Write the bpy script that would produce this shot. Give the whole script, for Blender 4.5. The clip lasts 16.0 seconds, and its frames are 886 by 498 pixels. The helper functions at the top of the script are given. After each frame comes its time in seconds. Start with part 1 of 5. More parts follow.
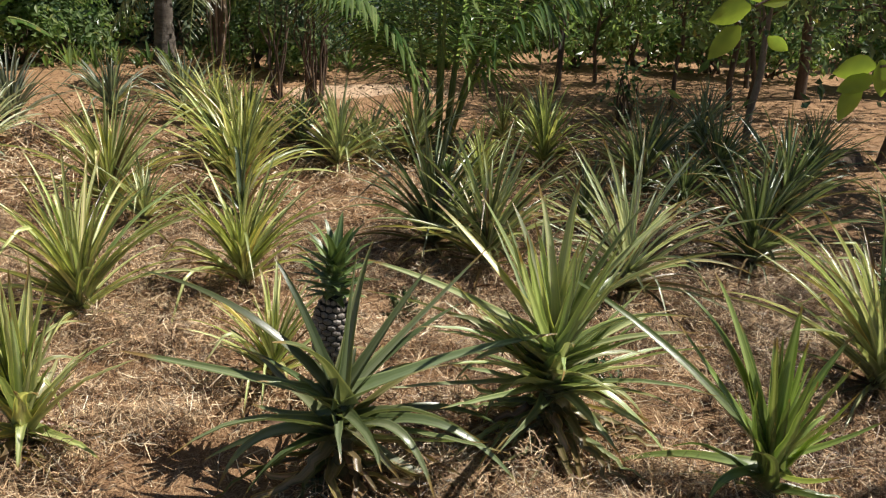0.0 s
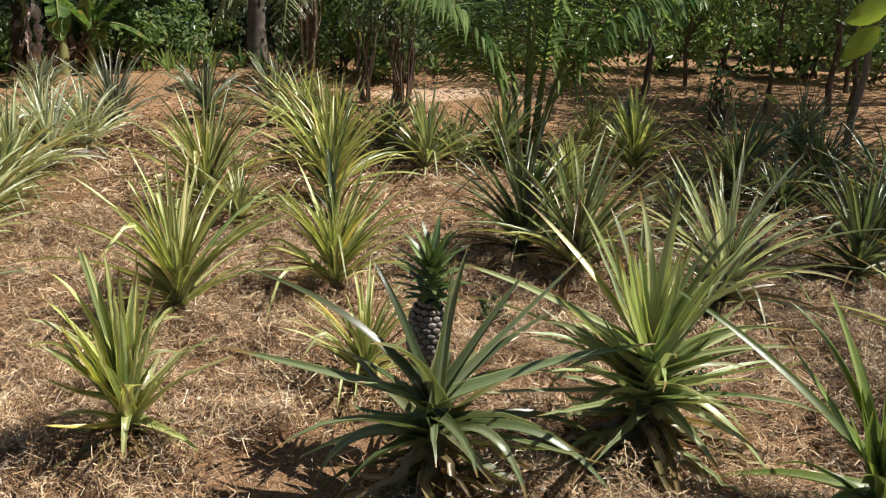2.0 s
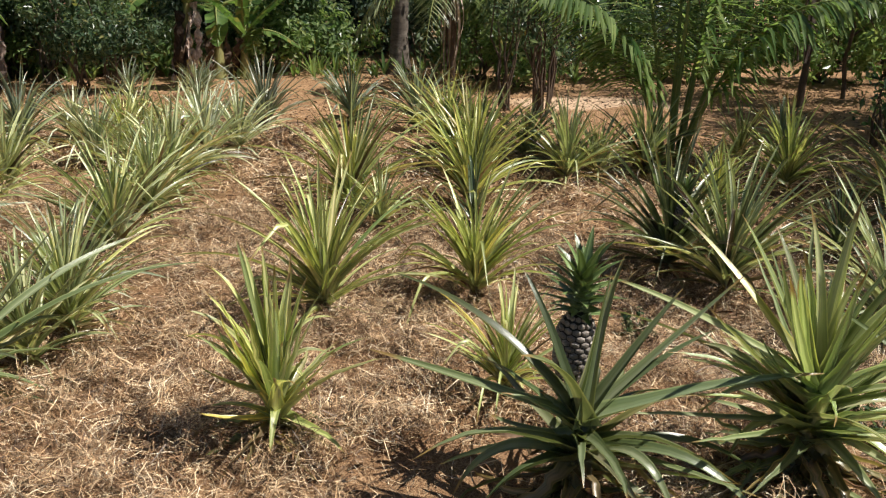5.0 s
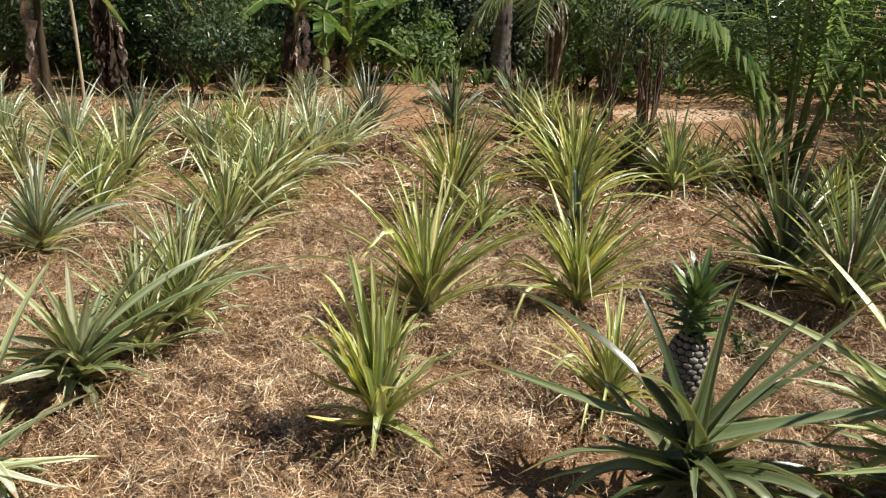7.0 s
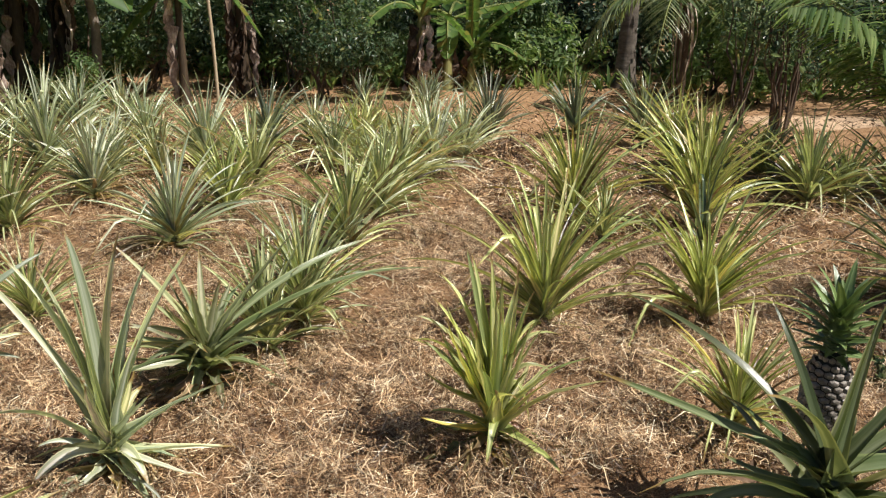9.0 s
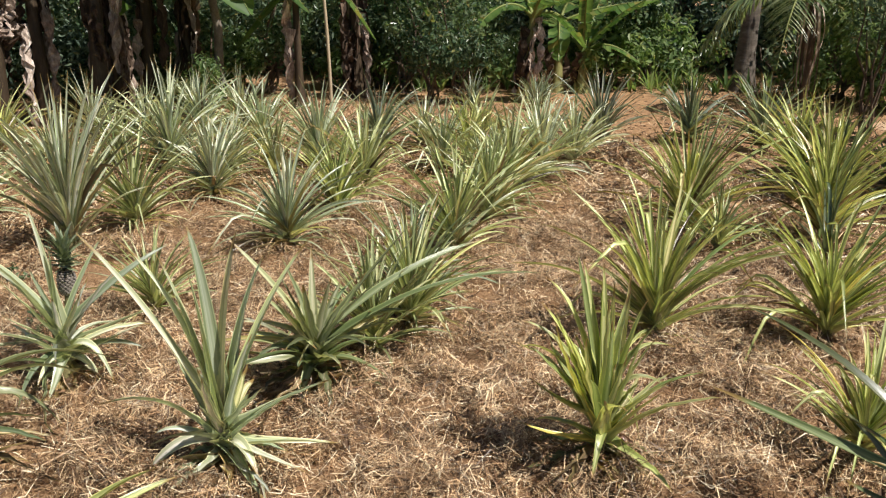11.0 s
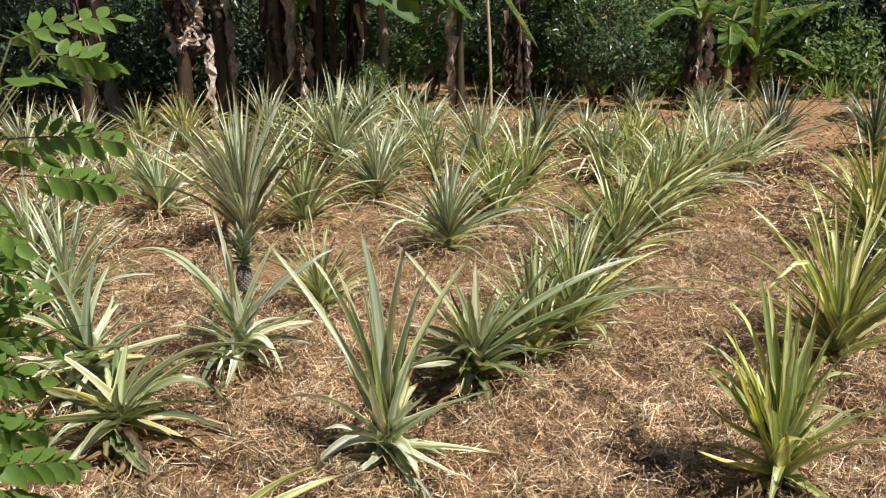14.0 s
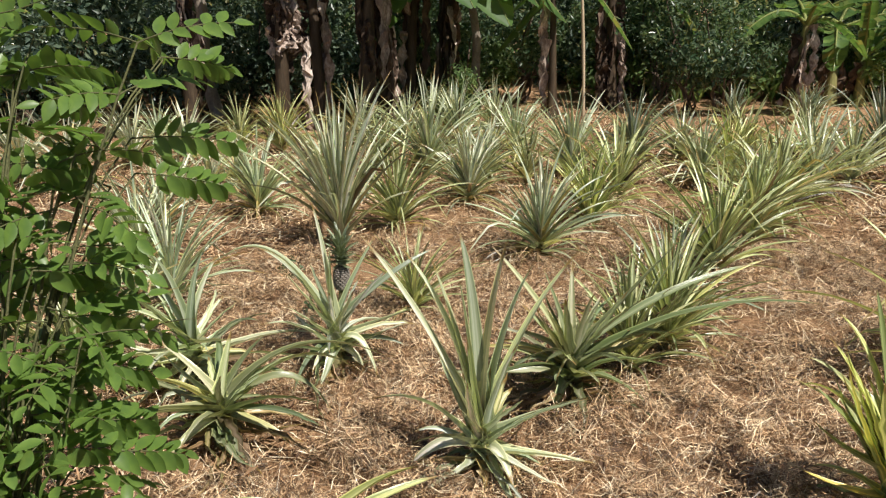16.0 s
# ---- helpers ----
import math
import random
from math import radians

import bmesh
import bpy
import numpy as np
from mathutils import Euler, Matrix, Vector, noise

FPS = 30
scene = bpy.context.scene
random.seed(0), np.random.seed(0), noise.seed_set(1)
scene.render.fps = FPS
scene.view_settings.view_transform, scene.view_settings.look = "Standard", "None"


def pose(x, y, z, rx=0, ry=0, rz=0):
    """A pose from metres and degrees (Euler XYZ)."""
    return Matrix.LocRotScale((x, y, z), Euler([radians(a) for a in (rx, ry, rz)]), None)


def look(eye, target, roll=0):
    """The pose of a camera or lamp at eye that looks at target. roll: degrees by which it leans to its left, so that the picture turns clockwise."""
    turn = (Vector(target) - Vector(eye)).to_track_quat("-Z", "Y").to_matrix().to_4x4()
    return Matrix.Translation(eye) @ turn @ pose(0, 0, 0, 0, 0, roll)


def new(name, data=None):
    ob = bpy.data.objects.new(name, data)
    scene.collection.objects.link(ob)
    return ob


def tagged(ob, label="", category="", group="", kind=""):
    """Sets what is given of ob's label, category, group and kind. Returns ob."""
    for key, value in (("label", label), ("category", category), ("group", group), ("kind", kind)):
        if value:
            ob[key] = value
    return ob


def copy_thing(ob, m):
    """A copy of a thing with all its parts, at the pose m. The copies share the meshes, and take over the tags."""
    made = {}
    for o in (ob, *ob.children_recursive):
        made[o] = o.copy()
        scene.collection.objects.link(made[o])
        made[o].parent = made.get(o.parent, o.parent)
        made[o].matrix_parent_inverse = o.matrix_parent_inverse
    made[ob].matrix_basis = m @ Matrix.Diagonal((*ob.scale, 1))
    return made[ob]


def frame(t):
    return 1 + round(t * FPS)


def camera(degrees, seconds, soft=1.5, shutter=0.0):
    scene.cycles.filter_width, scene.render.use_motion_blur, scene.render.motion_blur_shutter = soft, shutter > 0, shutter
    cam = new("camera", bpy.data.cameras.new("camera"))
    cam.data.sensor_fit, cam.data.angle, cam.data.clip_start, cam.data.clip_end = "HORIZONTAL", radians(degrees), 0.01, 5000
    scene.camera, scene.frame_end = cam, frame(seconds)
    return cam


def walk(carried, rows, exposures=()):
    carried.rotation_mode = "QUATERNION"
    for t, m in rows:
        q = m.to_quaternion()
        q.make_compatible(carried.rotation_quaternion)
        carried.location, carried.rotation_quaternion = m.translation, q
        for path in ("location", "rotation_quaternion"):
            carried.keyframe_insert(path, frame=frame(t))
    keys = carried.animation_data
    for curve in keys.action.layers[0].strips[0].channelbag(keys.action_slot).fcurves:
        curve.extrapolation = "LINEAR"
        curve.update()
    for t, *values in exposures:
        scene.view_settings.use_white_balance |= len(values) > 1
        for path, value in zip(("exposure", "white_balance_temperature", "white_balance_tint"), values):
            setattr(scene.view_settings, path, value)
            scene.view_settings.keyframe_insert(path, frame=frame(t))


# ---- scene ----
# ---- camera and its walk ----
cam = camera(55.9, 16.0, soft=1.25)
# seconds, eye, target, roll
PATH = [
    (0.0, -0.011, -0.009, 1.429, -0.027, 1.893, 0.808, 1.80),
    (0.5, -0.025, -0.010, 1.429, -0.080, 1.891, 0.810, 1.85),
    (1.0, -0.040, -0.007, 1.427, -0.137, 1.892, 0.809, 1.75),
    (1.5, -0.053, -0.002, 1.425, -0.201, 1.894, 0.808, 1.50),
    (2.0, -0.066, 0.003, 1.424, -0.269, 1.895, 0.807, 1.25),
    (2.5, -0.080, 0.009, 1.422, -0.336, 1.895, 0.806, 1.10),
    (3.0, -0.093, 0.015, 1.420, -0.406, 1.893, 0.806, 1.02),
    (3.5, -0.106, 0.021, 1.418, -0.467, 1.890, 0.806, 1.00),
    (4.0, -0.117, 0.025, 1.417, -0.526, 1.885, 0.806, 1.00),
    (6.5, -0.181, 0.028, 1.414, -0.832, 1.824, 0.822, 0.90),
    (7.0, -0.193, 0.031, 1.413, -0.905, 1.805, 0.825, 0.90),
    (7.5, -0.203, 0.034, 1.412, -0.980, 1.782, 0.828, 0.88),
    (8.0, -0.212, 0.037, 1.410, -1.053, 1.756, 0.828, 0.78),
    (8.5, -0.219, 0.043, 1.408, -1.121, 1.730, 0.826, 0.57),
    (9.0, -0.225, 0.050, 1.405, -1.184, 1.706, 0.824, 0.30),
    (11.5, -0.264, 0.061, 1.403, -1.475, 1.544, 0.828, -0.30),
    (12.0, -0.272, 0.060, 1.404, -1.528, 1.506, 0.832, -0.45),
    (12.5, -0.280, 0.057, 1.405, -1.583, 1.464, 0.837, -0.65),
    (13.0, -0.290, 0.052, 1.407, -1.637, 1.417, 0.842, -0.82),
    (13.5, -0.302, 0.046, 1.409, -1.692, 1.371, 0.846, -0.97),
    (14.0, -0.318, 0.043, 1.409, -1.748, 1.325, 0.849, -1.08),
    (14.5, -0.331, 0.038, 1.409, -1.797, 1.278, 0.852, -1.12),
    (15.0, -0.342, 0.030, 1.409, -1.841, 1.232, 0.855, -1.18),
    (15.5, -0.349, 0.022, 1.410, -1.879, 1.185, 0.857, -1.22),
    (16.0, -0.353, 0.013, 1.411, -1.911, 1.141, 0.861, -1.30),
]
walk(cam, [(t, look((ex, ey, ez), (tx, ty, tz), roll)) for t, ex, ey, ez, tx, ty, tz, roll in PATH],
     exposures=[(0.0, 0.43), (4.0, 0.47), (16.0, 0.47)])

# ---- sky and sun ----
SUN_ELEVATION, SUN_AZIMUTH = 54.0, 12.0   # degrees; azimuth counted from +x towards +y
world = bpy.data.worlds.new("world")
scene.world = world
world.use_nodes = True
sky = world.node_tree.nodes.new("ShaderNodeTexSky")
sky.sky_type, sky.sun_disc = "NISHITA", False
sky.air_density, sky.dust_density = 0.75, 0.4
sky.sun_elevation, sky.sun_rotation = radians(SUN_ELEVATION), radians(90 - SUN_AZIMUTH)
background = world.node_tree.nodes["Background"]
background.inputs["Strength"].default_value = 0.051
world.node_tree.links.new(sky.outputs["Color"], background.inputs["Color"])
sun_data = bpy.data.lights.new("sun", "SUN")
sun_data.energy, sun_data.angle, sun_data.color = 5.0, radians(0.53), (1.0, 0.955, 0.875)
sun = new("sun", sun_data)
sun_way = Vector((math.cos(radians(SUN_ELEVATION)) * math.cos(radians(SUN_AZIMUTH)),
                  math.cos(radians(SUN_ELEVATION)) * math.sin(radians(SUN_AZIMUTH)), math.sin(radians(SUN_ELEVATION))))
sun.matrix_world = look(sun_way * 60, (0, 0, 0))

# ---- materials ----
def material(name, rough=0.6, spec=0.5):
    m = bpy.data.materials.new(name)
    m.use_nodes = True
    b = m.node_tree.nodes["Principled BSDF"]
    b.inputs["Roughness"].default_value = rough
    b.inputs["Specular IOR Level"].default_value = spec
    return m, m.node_tree.nodes, m.node_tree.links, b


def node(nodes, kind, **sets):
    n = nodes.new(kind)
    for key, value in sets.items():
        n.inputs[key.replace("_", " ")].default_value = value
    return n


def ramp(nodes, links, source, stops):
    r = nodes.new("ShaderNodeValToRGB")
    while len(r.color_ramp.elements) < len(stops):
        r.color_ramp.elements.new(0.5)
    for e, (p, c) in zip(r.color_ramp.elements, stops):
        e.position, e.color = p, (*c, 1)
    links.new(source, r.inputs["Fac"])
    return r.outputs["Color"]


def mixed(nodes, links, fac, a, b, how="MIX"):
    x = nodes.new("ShaderNodeMix")
    x.data_type, x.blend_type = "RGBA", how
    for socket, value in ((x.inputs[0], fac), (x.inputs[6], a), (x.inputs[7], b)):
        if isinstance(value, (int, float)):
            socket.default_value = value
        elif isinstance(value, tuple):
            socket.default_value = (*value, 1)
        else:
            links.new(value, socket)
    return x.outputs[2]


def maths(nodes, links, how, a, b=0.0):
    x = nodes.new("ShaderNodeMath")
    x.operation = how
    for socket, value in ((x.inputs[0], a), (x.inputs[1], b)):
        if isinstance(value, (int, float)):
            socket.default_value = value
        else:
            links.new(value, socket)
    return x.outputs[0]


def bump(nodes, links, bsdf, height, strength=0.4, distance=0.01):
    u = node(nodes, "ShaderNodeBump", Strength=strength, Distance=distance)
    links.new(height, u.inputs["Height"])
    links.new(u.outputs["Normal"], bsdf.inputs["Normal"])


def see_through(m, nodes, links, bsdf, colour, share):
    """Light that passes a thin leaf."""
    t = nodes.new("ShaderNodeBsdfTranslucent")
    links.new(colour, t.inputs["Color"])
    x = nodes.new("ShaderNodeMixShader")
    x.inputs[0].default_value = share
    links.new(bsdf.outputs[0], x.inputs[1])
    links.new(t.outputs[0], x.inputs[2])
    links.new(x.outputs[0], nodes["Material Output"].inputs["Surface"])


def blade_material(name, share=0.3, tip=(0.30, 0.20, 0.07)):
    """Strap leaf of a pineapple: the object's own colour, pale streaks along it, a dry tip."""
    m, n, l, b = material(name, 0.3, 0.7)
    uv = n.new("ShaderNodeUVMap")
    sep = n.new("ShaderNodeSeparateXYZ")
    l.new(uv.outputs["UV"], sep.inputs[0])
    info = n.new("ShaderNodeObjectInfo")
    geo = n.new("ShaderNodeNewGeometry")
    own = maths(n, l, "FRACT", maths(n, l, "ADD", info.outputs["Random"], geo.outputs["Random Per Island"]))
    stretch = n.new("ShaderNodeMapping")
    stretch.inputs["Scale"].default_value = (9, 1.3, 1)
    l.new(uv.outputs["UV"], stretch.inputs["Vector"])
    shift = n.new("ShaderNodeVectorMath")
    l.new(stretch.outputs[0], shift.inputs[0])
    l.new(own, shift.inputs[1])
    streak = node(n, "ShaderNodeTexNoise", Scale=1.0, Detail=3.0)
    streak.noise_dimensions = "4D"
    l.new(shift.outputs[0], streak.inputs["Vector"])
    l.new(maths(n, l, "MULTIPLY", own, 40.0), streak.inputs["W"])
    lift = ramp(n, l, streak.outputs["Fac"], [(0.3, (0.66, 0.7, 0.64)), (0.52, (0.97, 0.97, 0.97)), (0.72, (1.3, 1.26, 1.36))])
    colour = mixed(n, l, 1.0, info.outputs["Color"], lift, "MULTIPLY")
    vary = ramp(n, l, own, [(0.0, (0.42, 0.46, 0.4)), (0.3, (0.85, 0.87, 0.86)), (0.75, (1.3, 1.28, 1.34)), (0.95, (1.42, 1.38, 1.42)), (1.0, (1.35, 1.15, 0.8))])
    colour = mixed(n, l, 1.0, colour, vary, "MULTIPLY")
    edge = maths(n, l, "MULTIPLY", maths(n, l, "ABSOLUTE", maths(n, l, "SUBTRACT", sep.outputs["X"], 0.5)), 2.0)
    band = ramp(n, l, edge, [(0.0, (1.45, 1.41, 1.58)), (0.34, (1.22, 1.2, 1.26)), (0.52, (0.8, 0.84, 0.72)), (0.84, (0.76, 0.81, 0.68)), (0.91, (1.45, 1.4, 1.2))])
    colour = mixed(n, l, 1.0, colour, band, "MULTIPLY")
    dead = maths(n, l, "ADD", sep.outputs["Y"], maths(n, l, "MULTIPLY", own, 0.12))
    colour = mixed(n, l, ramp(n, l, dead, [(0.94, (0, 0, 0)), (1.06, (1, 1, 1))]), colour, tip)
    foot = ramp(n, l, sep.outputs["Y"], [(0.0, (0.5, 0.5, 0.5)), (0.14, (0, 0, 0))])
    colour = mixed(n, l, foot, colour, (0.36, 0.38, 0.20))
    l.new(colour, b.inputs["Base Color"])
    bump(n, l, b, streak.outputs["Fac"], 0.35, 0.004)
    see_through(m, n, l, b, mixed(n, l, 1.0, colour, (1.15, 1.17, 0.66), "MULTIPLY"), share)
    return m


def foliage_material(name, dark, light, share=0.3, rough=0.36):
    """Small leaves: each one its own green."""
    m, n, l, b = material(name, rough, 0.35)
    geo = n.new("ShaderNodeNewGeometry")
    tex = node(n, "ShaderNodeTexNoise", Scale=1.3, Detail=2.0)
    pos = n.new("ShaderNodeTexCoord")
    l.new(pos.outputs["Object"], tex.inputs["Vector"])
    mid = tuple((p + q) / 2 for p, q in zip(dark, light))
    colour = ramp(n, l, geo.outputs["Random Per Island"], [(0.0, dark), (0.55, mid), (0.93, light), (1.0, (0.24, 0.21, 0.07))])
    colour = mixed(n, l, 1.0, colour, ramp(n, l, tex.outputs["Fac"], [(0.3, (0.7, 0.75, 0.8)), (0.7, (1.25, 1.2, 1.0))]), "MULTIPLY")
    l.new(colour, b.inputs["Base Color"])
    see_through(m, n, l, b, mixed(n, l, 1.0, colour, (1.3, 1.36, 0.85), "MULTIPLY"), share)
    return m


def rough_material(name, stops, scale=6.0, stretch=(1, 1, 1), rough=0.85, relief=0.6, depth=0.02, island=False, own=False):
    """Bark, soil, dead leaf: a ramp over two sizes of noise."""
    m, n, l, b = material(name, rough, 0.3)
    pos = n.new("ShaderNodeTexCoord")
    mp = n.new("ShaderNodeMapping")
    mp.inputs["Scale"].default_value = stretch
    l.new(pos.outputs["Object"], mp.inputs["Vector"])
    big = node(n, "ShaderNodeTexNoise", Scale=scale, Detail=6.0, Roughness=0.65)
    fine = node(n, "ShaderNodeTexNoise", Scale=scale * 9, Detail=4.0, Roughness=0.7)
    l.new(mp.outputs[0], big.inputs["Vector"])
    l.new(mp.outputs[0], fine.inputs["Vector"])
    sumup = maths(n, l, "ADD", maths(n, l, "MULTIPLY", big.outputs["Fac"], 0.65), maths(n, l, "MULTIPLY", fine.outputs["Fac"], 0.35))
    colour = ramp(n, l, sumup, stops)
    if island:
        geo = n.new("ShaderNodeNewGeometry")
        colour = mixed(n, l, 1.0, colour, ramp(n, l, geo.outputs["Random Per Island"], [(0, (0.55, 0.52, 0.5)), (0.6, (1, 1, 1)), (1, (1.35, 1.3, 1.15))]), "MULTIPLY")
    if own:
        info = n.new("ShaderNodeObjectInfo")
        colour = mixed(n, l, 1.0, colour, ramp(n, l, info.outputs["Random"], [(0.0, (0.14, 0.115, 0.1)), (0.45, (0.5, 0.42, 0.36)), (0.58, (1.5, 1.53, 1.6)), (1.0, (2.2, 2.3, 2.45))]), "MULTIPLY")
    l.new(colour, b.inputs["Base Color"])
    bump(n, l, b, sumup, relief, depth)
    return m


def fibres(n, l, source):
    """Short threads lying every way: the highest of four stretched noises."""
    top = None
    for k, turn in enumerate((0.3, 1.1, 1.9, 2.7)):
        spin = n.new("ShaderNodeMapping")
        spin.inputs["Rotation"].default_value = (0, 0, turn)
        spin.inputs["Location"].default_value = (k * 3.7, 0, 0)
        pull = n.new("ShaderNodeMapping")
        pull.inputs["Scale"].default_value = (26, 260, 30)
        l.new(source, spin.inputs["Vector"])
        l.new(spin.outputs[0], pull.inputs["Vector"])
        t = node(n, "ShaderNodeTexNoise", Scale=1.0, Detail=2.0, Distortion=0.6)
        l.new(pull.outputs[0], t.inputs["Vector"])
        top = t.outputs["Fac"] if top is None else maths(n, l, "MAXIMUM", top, t.outputs["Fac"])
    return top


def ground_material():
    """Red laterite with dust, darker patches, and fibres of dry grass with shade painted into their gaps."""
    m, n, l, b = material("laterite_soil", 0.95, 0.15)
    pos = n.new("ShaderNodeTexCoord")
    wide = node(n, "ShaderNodeTexNoise", Scale=0.55, Detail=5.0, Roughness=0.6)
    mid = node(n, "ShaderNodeTexNoise", Scale=7.0, Detail=7.0, Roughness=0.7)
    fine = node(n, "ShaderNodeTexNoise", Scale=90.0, Detail=5.0, Roughness=0.75)
    for t in (wide, mid, fine):
        l.new(pos.outputs["Object"], t.inputs["Vector"])
    red = ramp(n, l, mid.outputs["Fac"], [(0.25, (0.20, 0.11, 0.058)), (0.5, (0.38, 0.24, 0.138)), (0.75, (0.56, 0.355, 0.205))])
    dust = ramp(n, l, wide.outputs["Fac"], [(0.35, (0.9, 0.84, 0.8)), (0.65, (1.2, 1.15, 1.1))])
    colour = mixed(n, l, 1.0, red, dust, "MULTIPLY")
    colour = mixed(n, l, 1.0, colour, ramp(n, l, fine.outputs["Fac"], [(0.3, (0.6, 0.58, 0.55)), (0.6, (1.1, 1.1, 1.1))]), "MULTIPLY")
    place_ = n.new("ShaderNodeSeparateXYZ")
    l.new(pos.outputs["Object"], place_.inputs[0])
    reach = maths(n, l, "ADD", place_.outputs["Y"], maths(n, l, "MULTIPLY", wide.outputs["Fac"], 1.6))
    field = ramp(n, l, maths(n, l, "MULTIPLY", reach, 0.1), [(0.76, (1, 1, 1)), (0.86, (0, 0, 0))])
    fibre = fibres(n, l, pos.outputs["Object"])
    # near-black low end paints the shade between the threads
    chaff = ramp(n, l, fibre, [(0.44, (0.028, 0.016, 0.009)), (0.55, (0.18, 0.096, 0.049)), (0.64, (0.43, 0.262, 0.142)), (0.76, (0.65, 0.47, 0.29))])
    patch = ramp(n, l, mid.outputs["Fac"], [(0.38, (0.15, 0.15, 0.15)), (0.5, (0.9, 0.9, 0.9))])
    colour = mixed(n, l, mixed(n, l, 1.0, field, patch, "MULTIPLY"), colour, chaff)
    # a paler oval spot of the track with a noisy edge
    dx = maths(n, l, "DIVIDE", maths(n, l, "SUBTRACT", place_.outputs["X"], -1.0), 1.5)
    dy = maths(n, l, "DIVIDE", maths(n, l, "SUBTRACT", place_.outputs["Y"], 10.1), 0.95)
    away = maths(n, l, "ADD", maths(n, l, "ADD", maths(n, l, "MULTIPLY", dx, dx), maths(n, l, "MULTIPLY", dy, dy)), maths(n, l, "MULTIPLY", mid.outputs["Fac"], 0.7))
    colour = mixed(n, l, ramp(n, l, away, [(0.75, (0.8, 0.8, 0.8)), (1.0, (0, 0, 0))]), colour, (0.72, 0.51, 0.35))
    l.new(colour, b.inputs["Base Color"])
    both = maths(n, l, "ADD", mid.outputs["Fac"], maths(n, l, "MULTIPLY", fibre, 0.5))
    bump(n, l, b, both, 0.9, 0.03)
    return m


def island_material(name, stops, rough=0.7, share=0.0):
    """Loose strands or litter: each piece its own colour, with shaded hollows painted in by noise."""
    m, n, l, b = material(name, rough, 0.35)
    geo = n.new("ShaderNodeNewGeometry")
    colour = ramp(n, l, geo.outputs["Random Per Island"], stops)
    pos = n.new("ShaderNodeTexCoord")
    # dark blotches that stand in for shade in hollows of the straw
    hollow_shade = node(n, "ShaderNodeTexNoise", Scale=13.0, Detail=4.0, Roughness=0.75)
    l.new(pos.outputs["Object"], hollow_shade.inputs["Vector"])
    colour = mixed(n, l, 1.0, colour, ramp(n, l, hollow_shade.outputs["Fac"], [(0.36, (0.2, 0.18, 0.165)), (0.46, (0.85, 0.84, 0.83)), (0.62, (1.38, 1.37, 1.34))]), "MULTIPLY")
    l.new(colour, b.inputs["Base Color"])
    if share:
        see_through(m, n, l, b, colour, share)
    return m


SOIL = ground_material()
BLADE = blade_material("pineapple_blade", 0.27)
CROWN = blade_material("crown_blade", 0.15, (0.20, 0.20, 0.09))
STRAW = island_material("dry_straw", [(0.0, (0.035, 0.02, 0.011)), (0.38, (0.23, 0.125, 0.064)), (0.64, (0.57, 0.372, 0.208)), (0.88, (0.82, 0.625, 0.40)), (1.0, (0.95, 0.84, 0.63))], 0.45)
LITTER = rough_material("dead_leaf", [(0.3, (0.05, 0.03, 0.018)), (0.52, (0.16, 0.095, 0.055)), (0.75, (0.44, 0.32, 0.21))], 8, (1, 1, 1), 0.75, 0.3, 0.01, True)
STEM = rough_material("pineapple_stem", [(0.3, (0.10, 0.09, 0.04)), (0.7, (0.28, 0.24, 0.11))], 12)
EYE_SKIN = rough_material("fruit_eye", [(0.3, (0.09, 0.075, 0.062)), (0.5, (0.22, 0.19, 0.165)), (0.7, (0.45, 0.40, 0.35))], 30, (1, 1, 1), 0.42, 0.3, 0.004)
FRUIT_SKIN = rough_material("fruit_groove", [(0.3, (0.015, 0.014, 0.012)), (0.7, (0.05, 0.045, 0.035))], 30)
PALM_BARK = rough_material("palm_bark", [(0.3, (0.05, 0.04, 0.033)), (0.5, (0.13, 0.105, 0.085)), (0.72, (0.28, 0.24, 0.20))], 5, (1, 1, 3), 0.9, 0.8, 0.03)
BARK = rough_material("brown_bark", [(0.3, (0.05, 0.033, 0.024)), (0.52, (0.12, 0.085, 0.06)), (0.75, (0.25, 0.20, 0.15))], 9, (1, 1, 0.25), 0.9, 0.8, 0.02)
PALE_BARK = rough_material("pale_bark", [(0.3, (0.10, 0.08, 0.06)), (0.5, (0.22, 0.185, 0.15)), (0.75, (0.42, 0.38, 0.33))], 7, (1, 1, 0.6), 0.9, 0.6, 0.02)
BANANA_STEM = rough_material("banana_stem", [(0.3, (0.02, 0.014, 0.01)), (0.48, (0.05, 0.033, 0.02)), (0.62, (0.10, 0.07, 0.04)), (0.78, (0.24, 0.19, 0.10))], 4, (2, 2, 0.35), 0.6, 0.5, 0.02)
BANANA_GREEN = rough_material("green_banana_stem", [(0.3, (0.10, 0.075, 0.035)), (0.48, (0.20, 0.18, 0.07)), (0.62, (0.30, 0.31, 0.12)), (0.78, (0.42, 0.43, 0.20))], 4, (2, 2, 0.35), 0.55, 0.4, 0.02)
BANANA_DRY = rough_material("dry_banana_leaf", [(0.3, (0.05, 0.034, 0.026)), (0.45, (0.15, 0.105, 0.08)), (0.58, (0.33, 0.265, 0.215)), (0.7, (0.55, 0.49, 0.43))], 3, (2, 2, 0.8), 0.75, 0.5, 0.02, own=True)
BANANA_LEAF = foliage_material("banana_leaf", (0.06, 0.125, 0.035), (0.16, 0.25, 0.075), 0.4, 0.34)
PALM_LEAF = foliage_material("palm_leaflet", (0.08, 0.155, 0.045), (0.36, 0.44, 0.19), 0.52, 0.22)
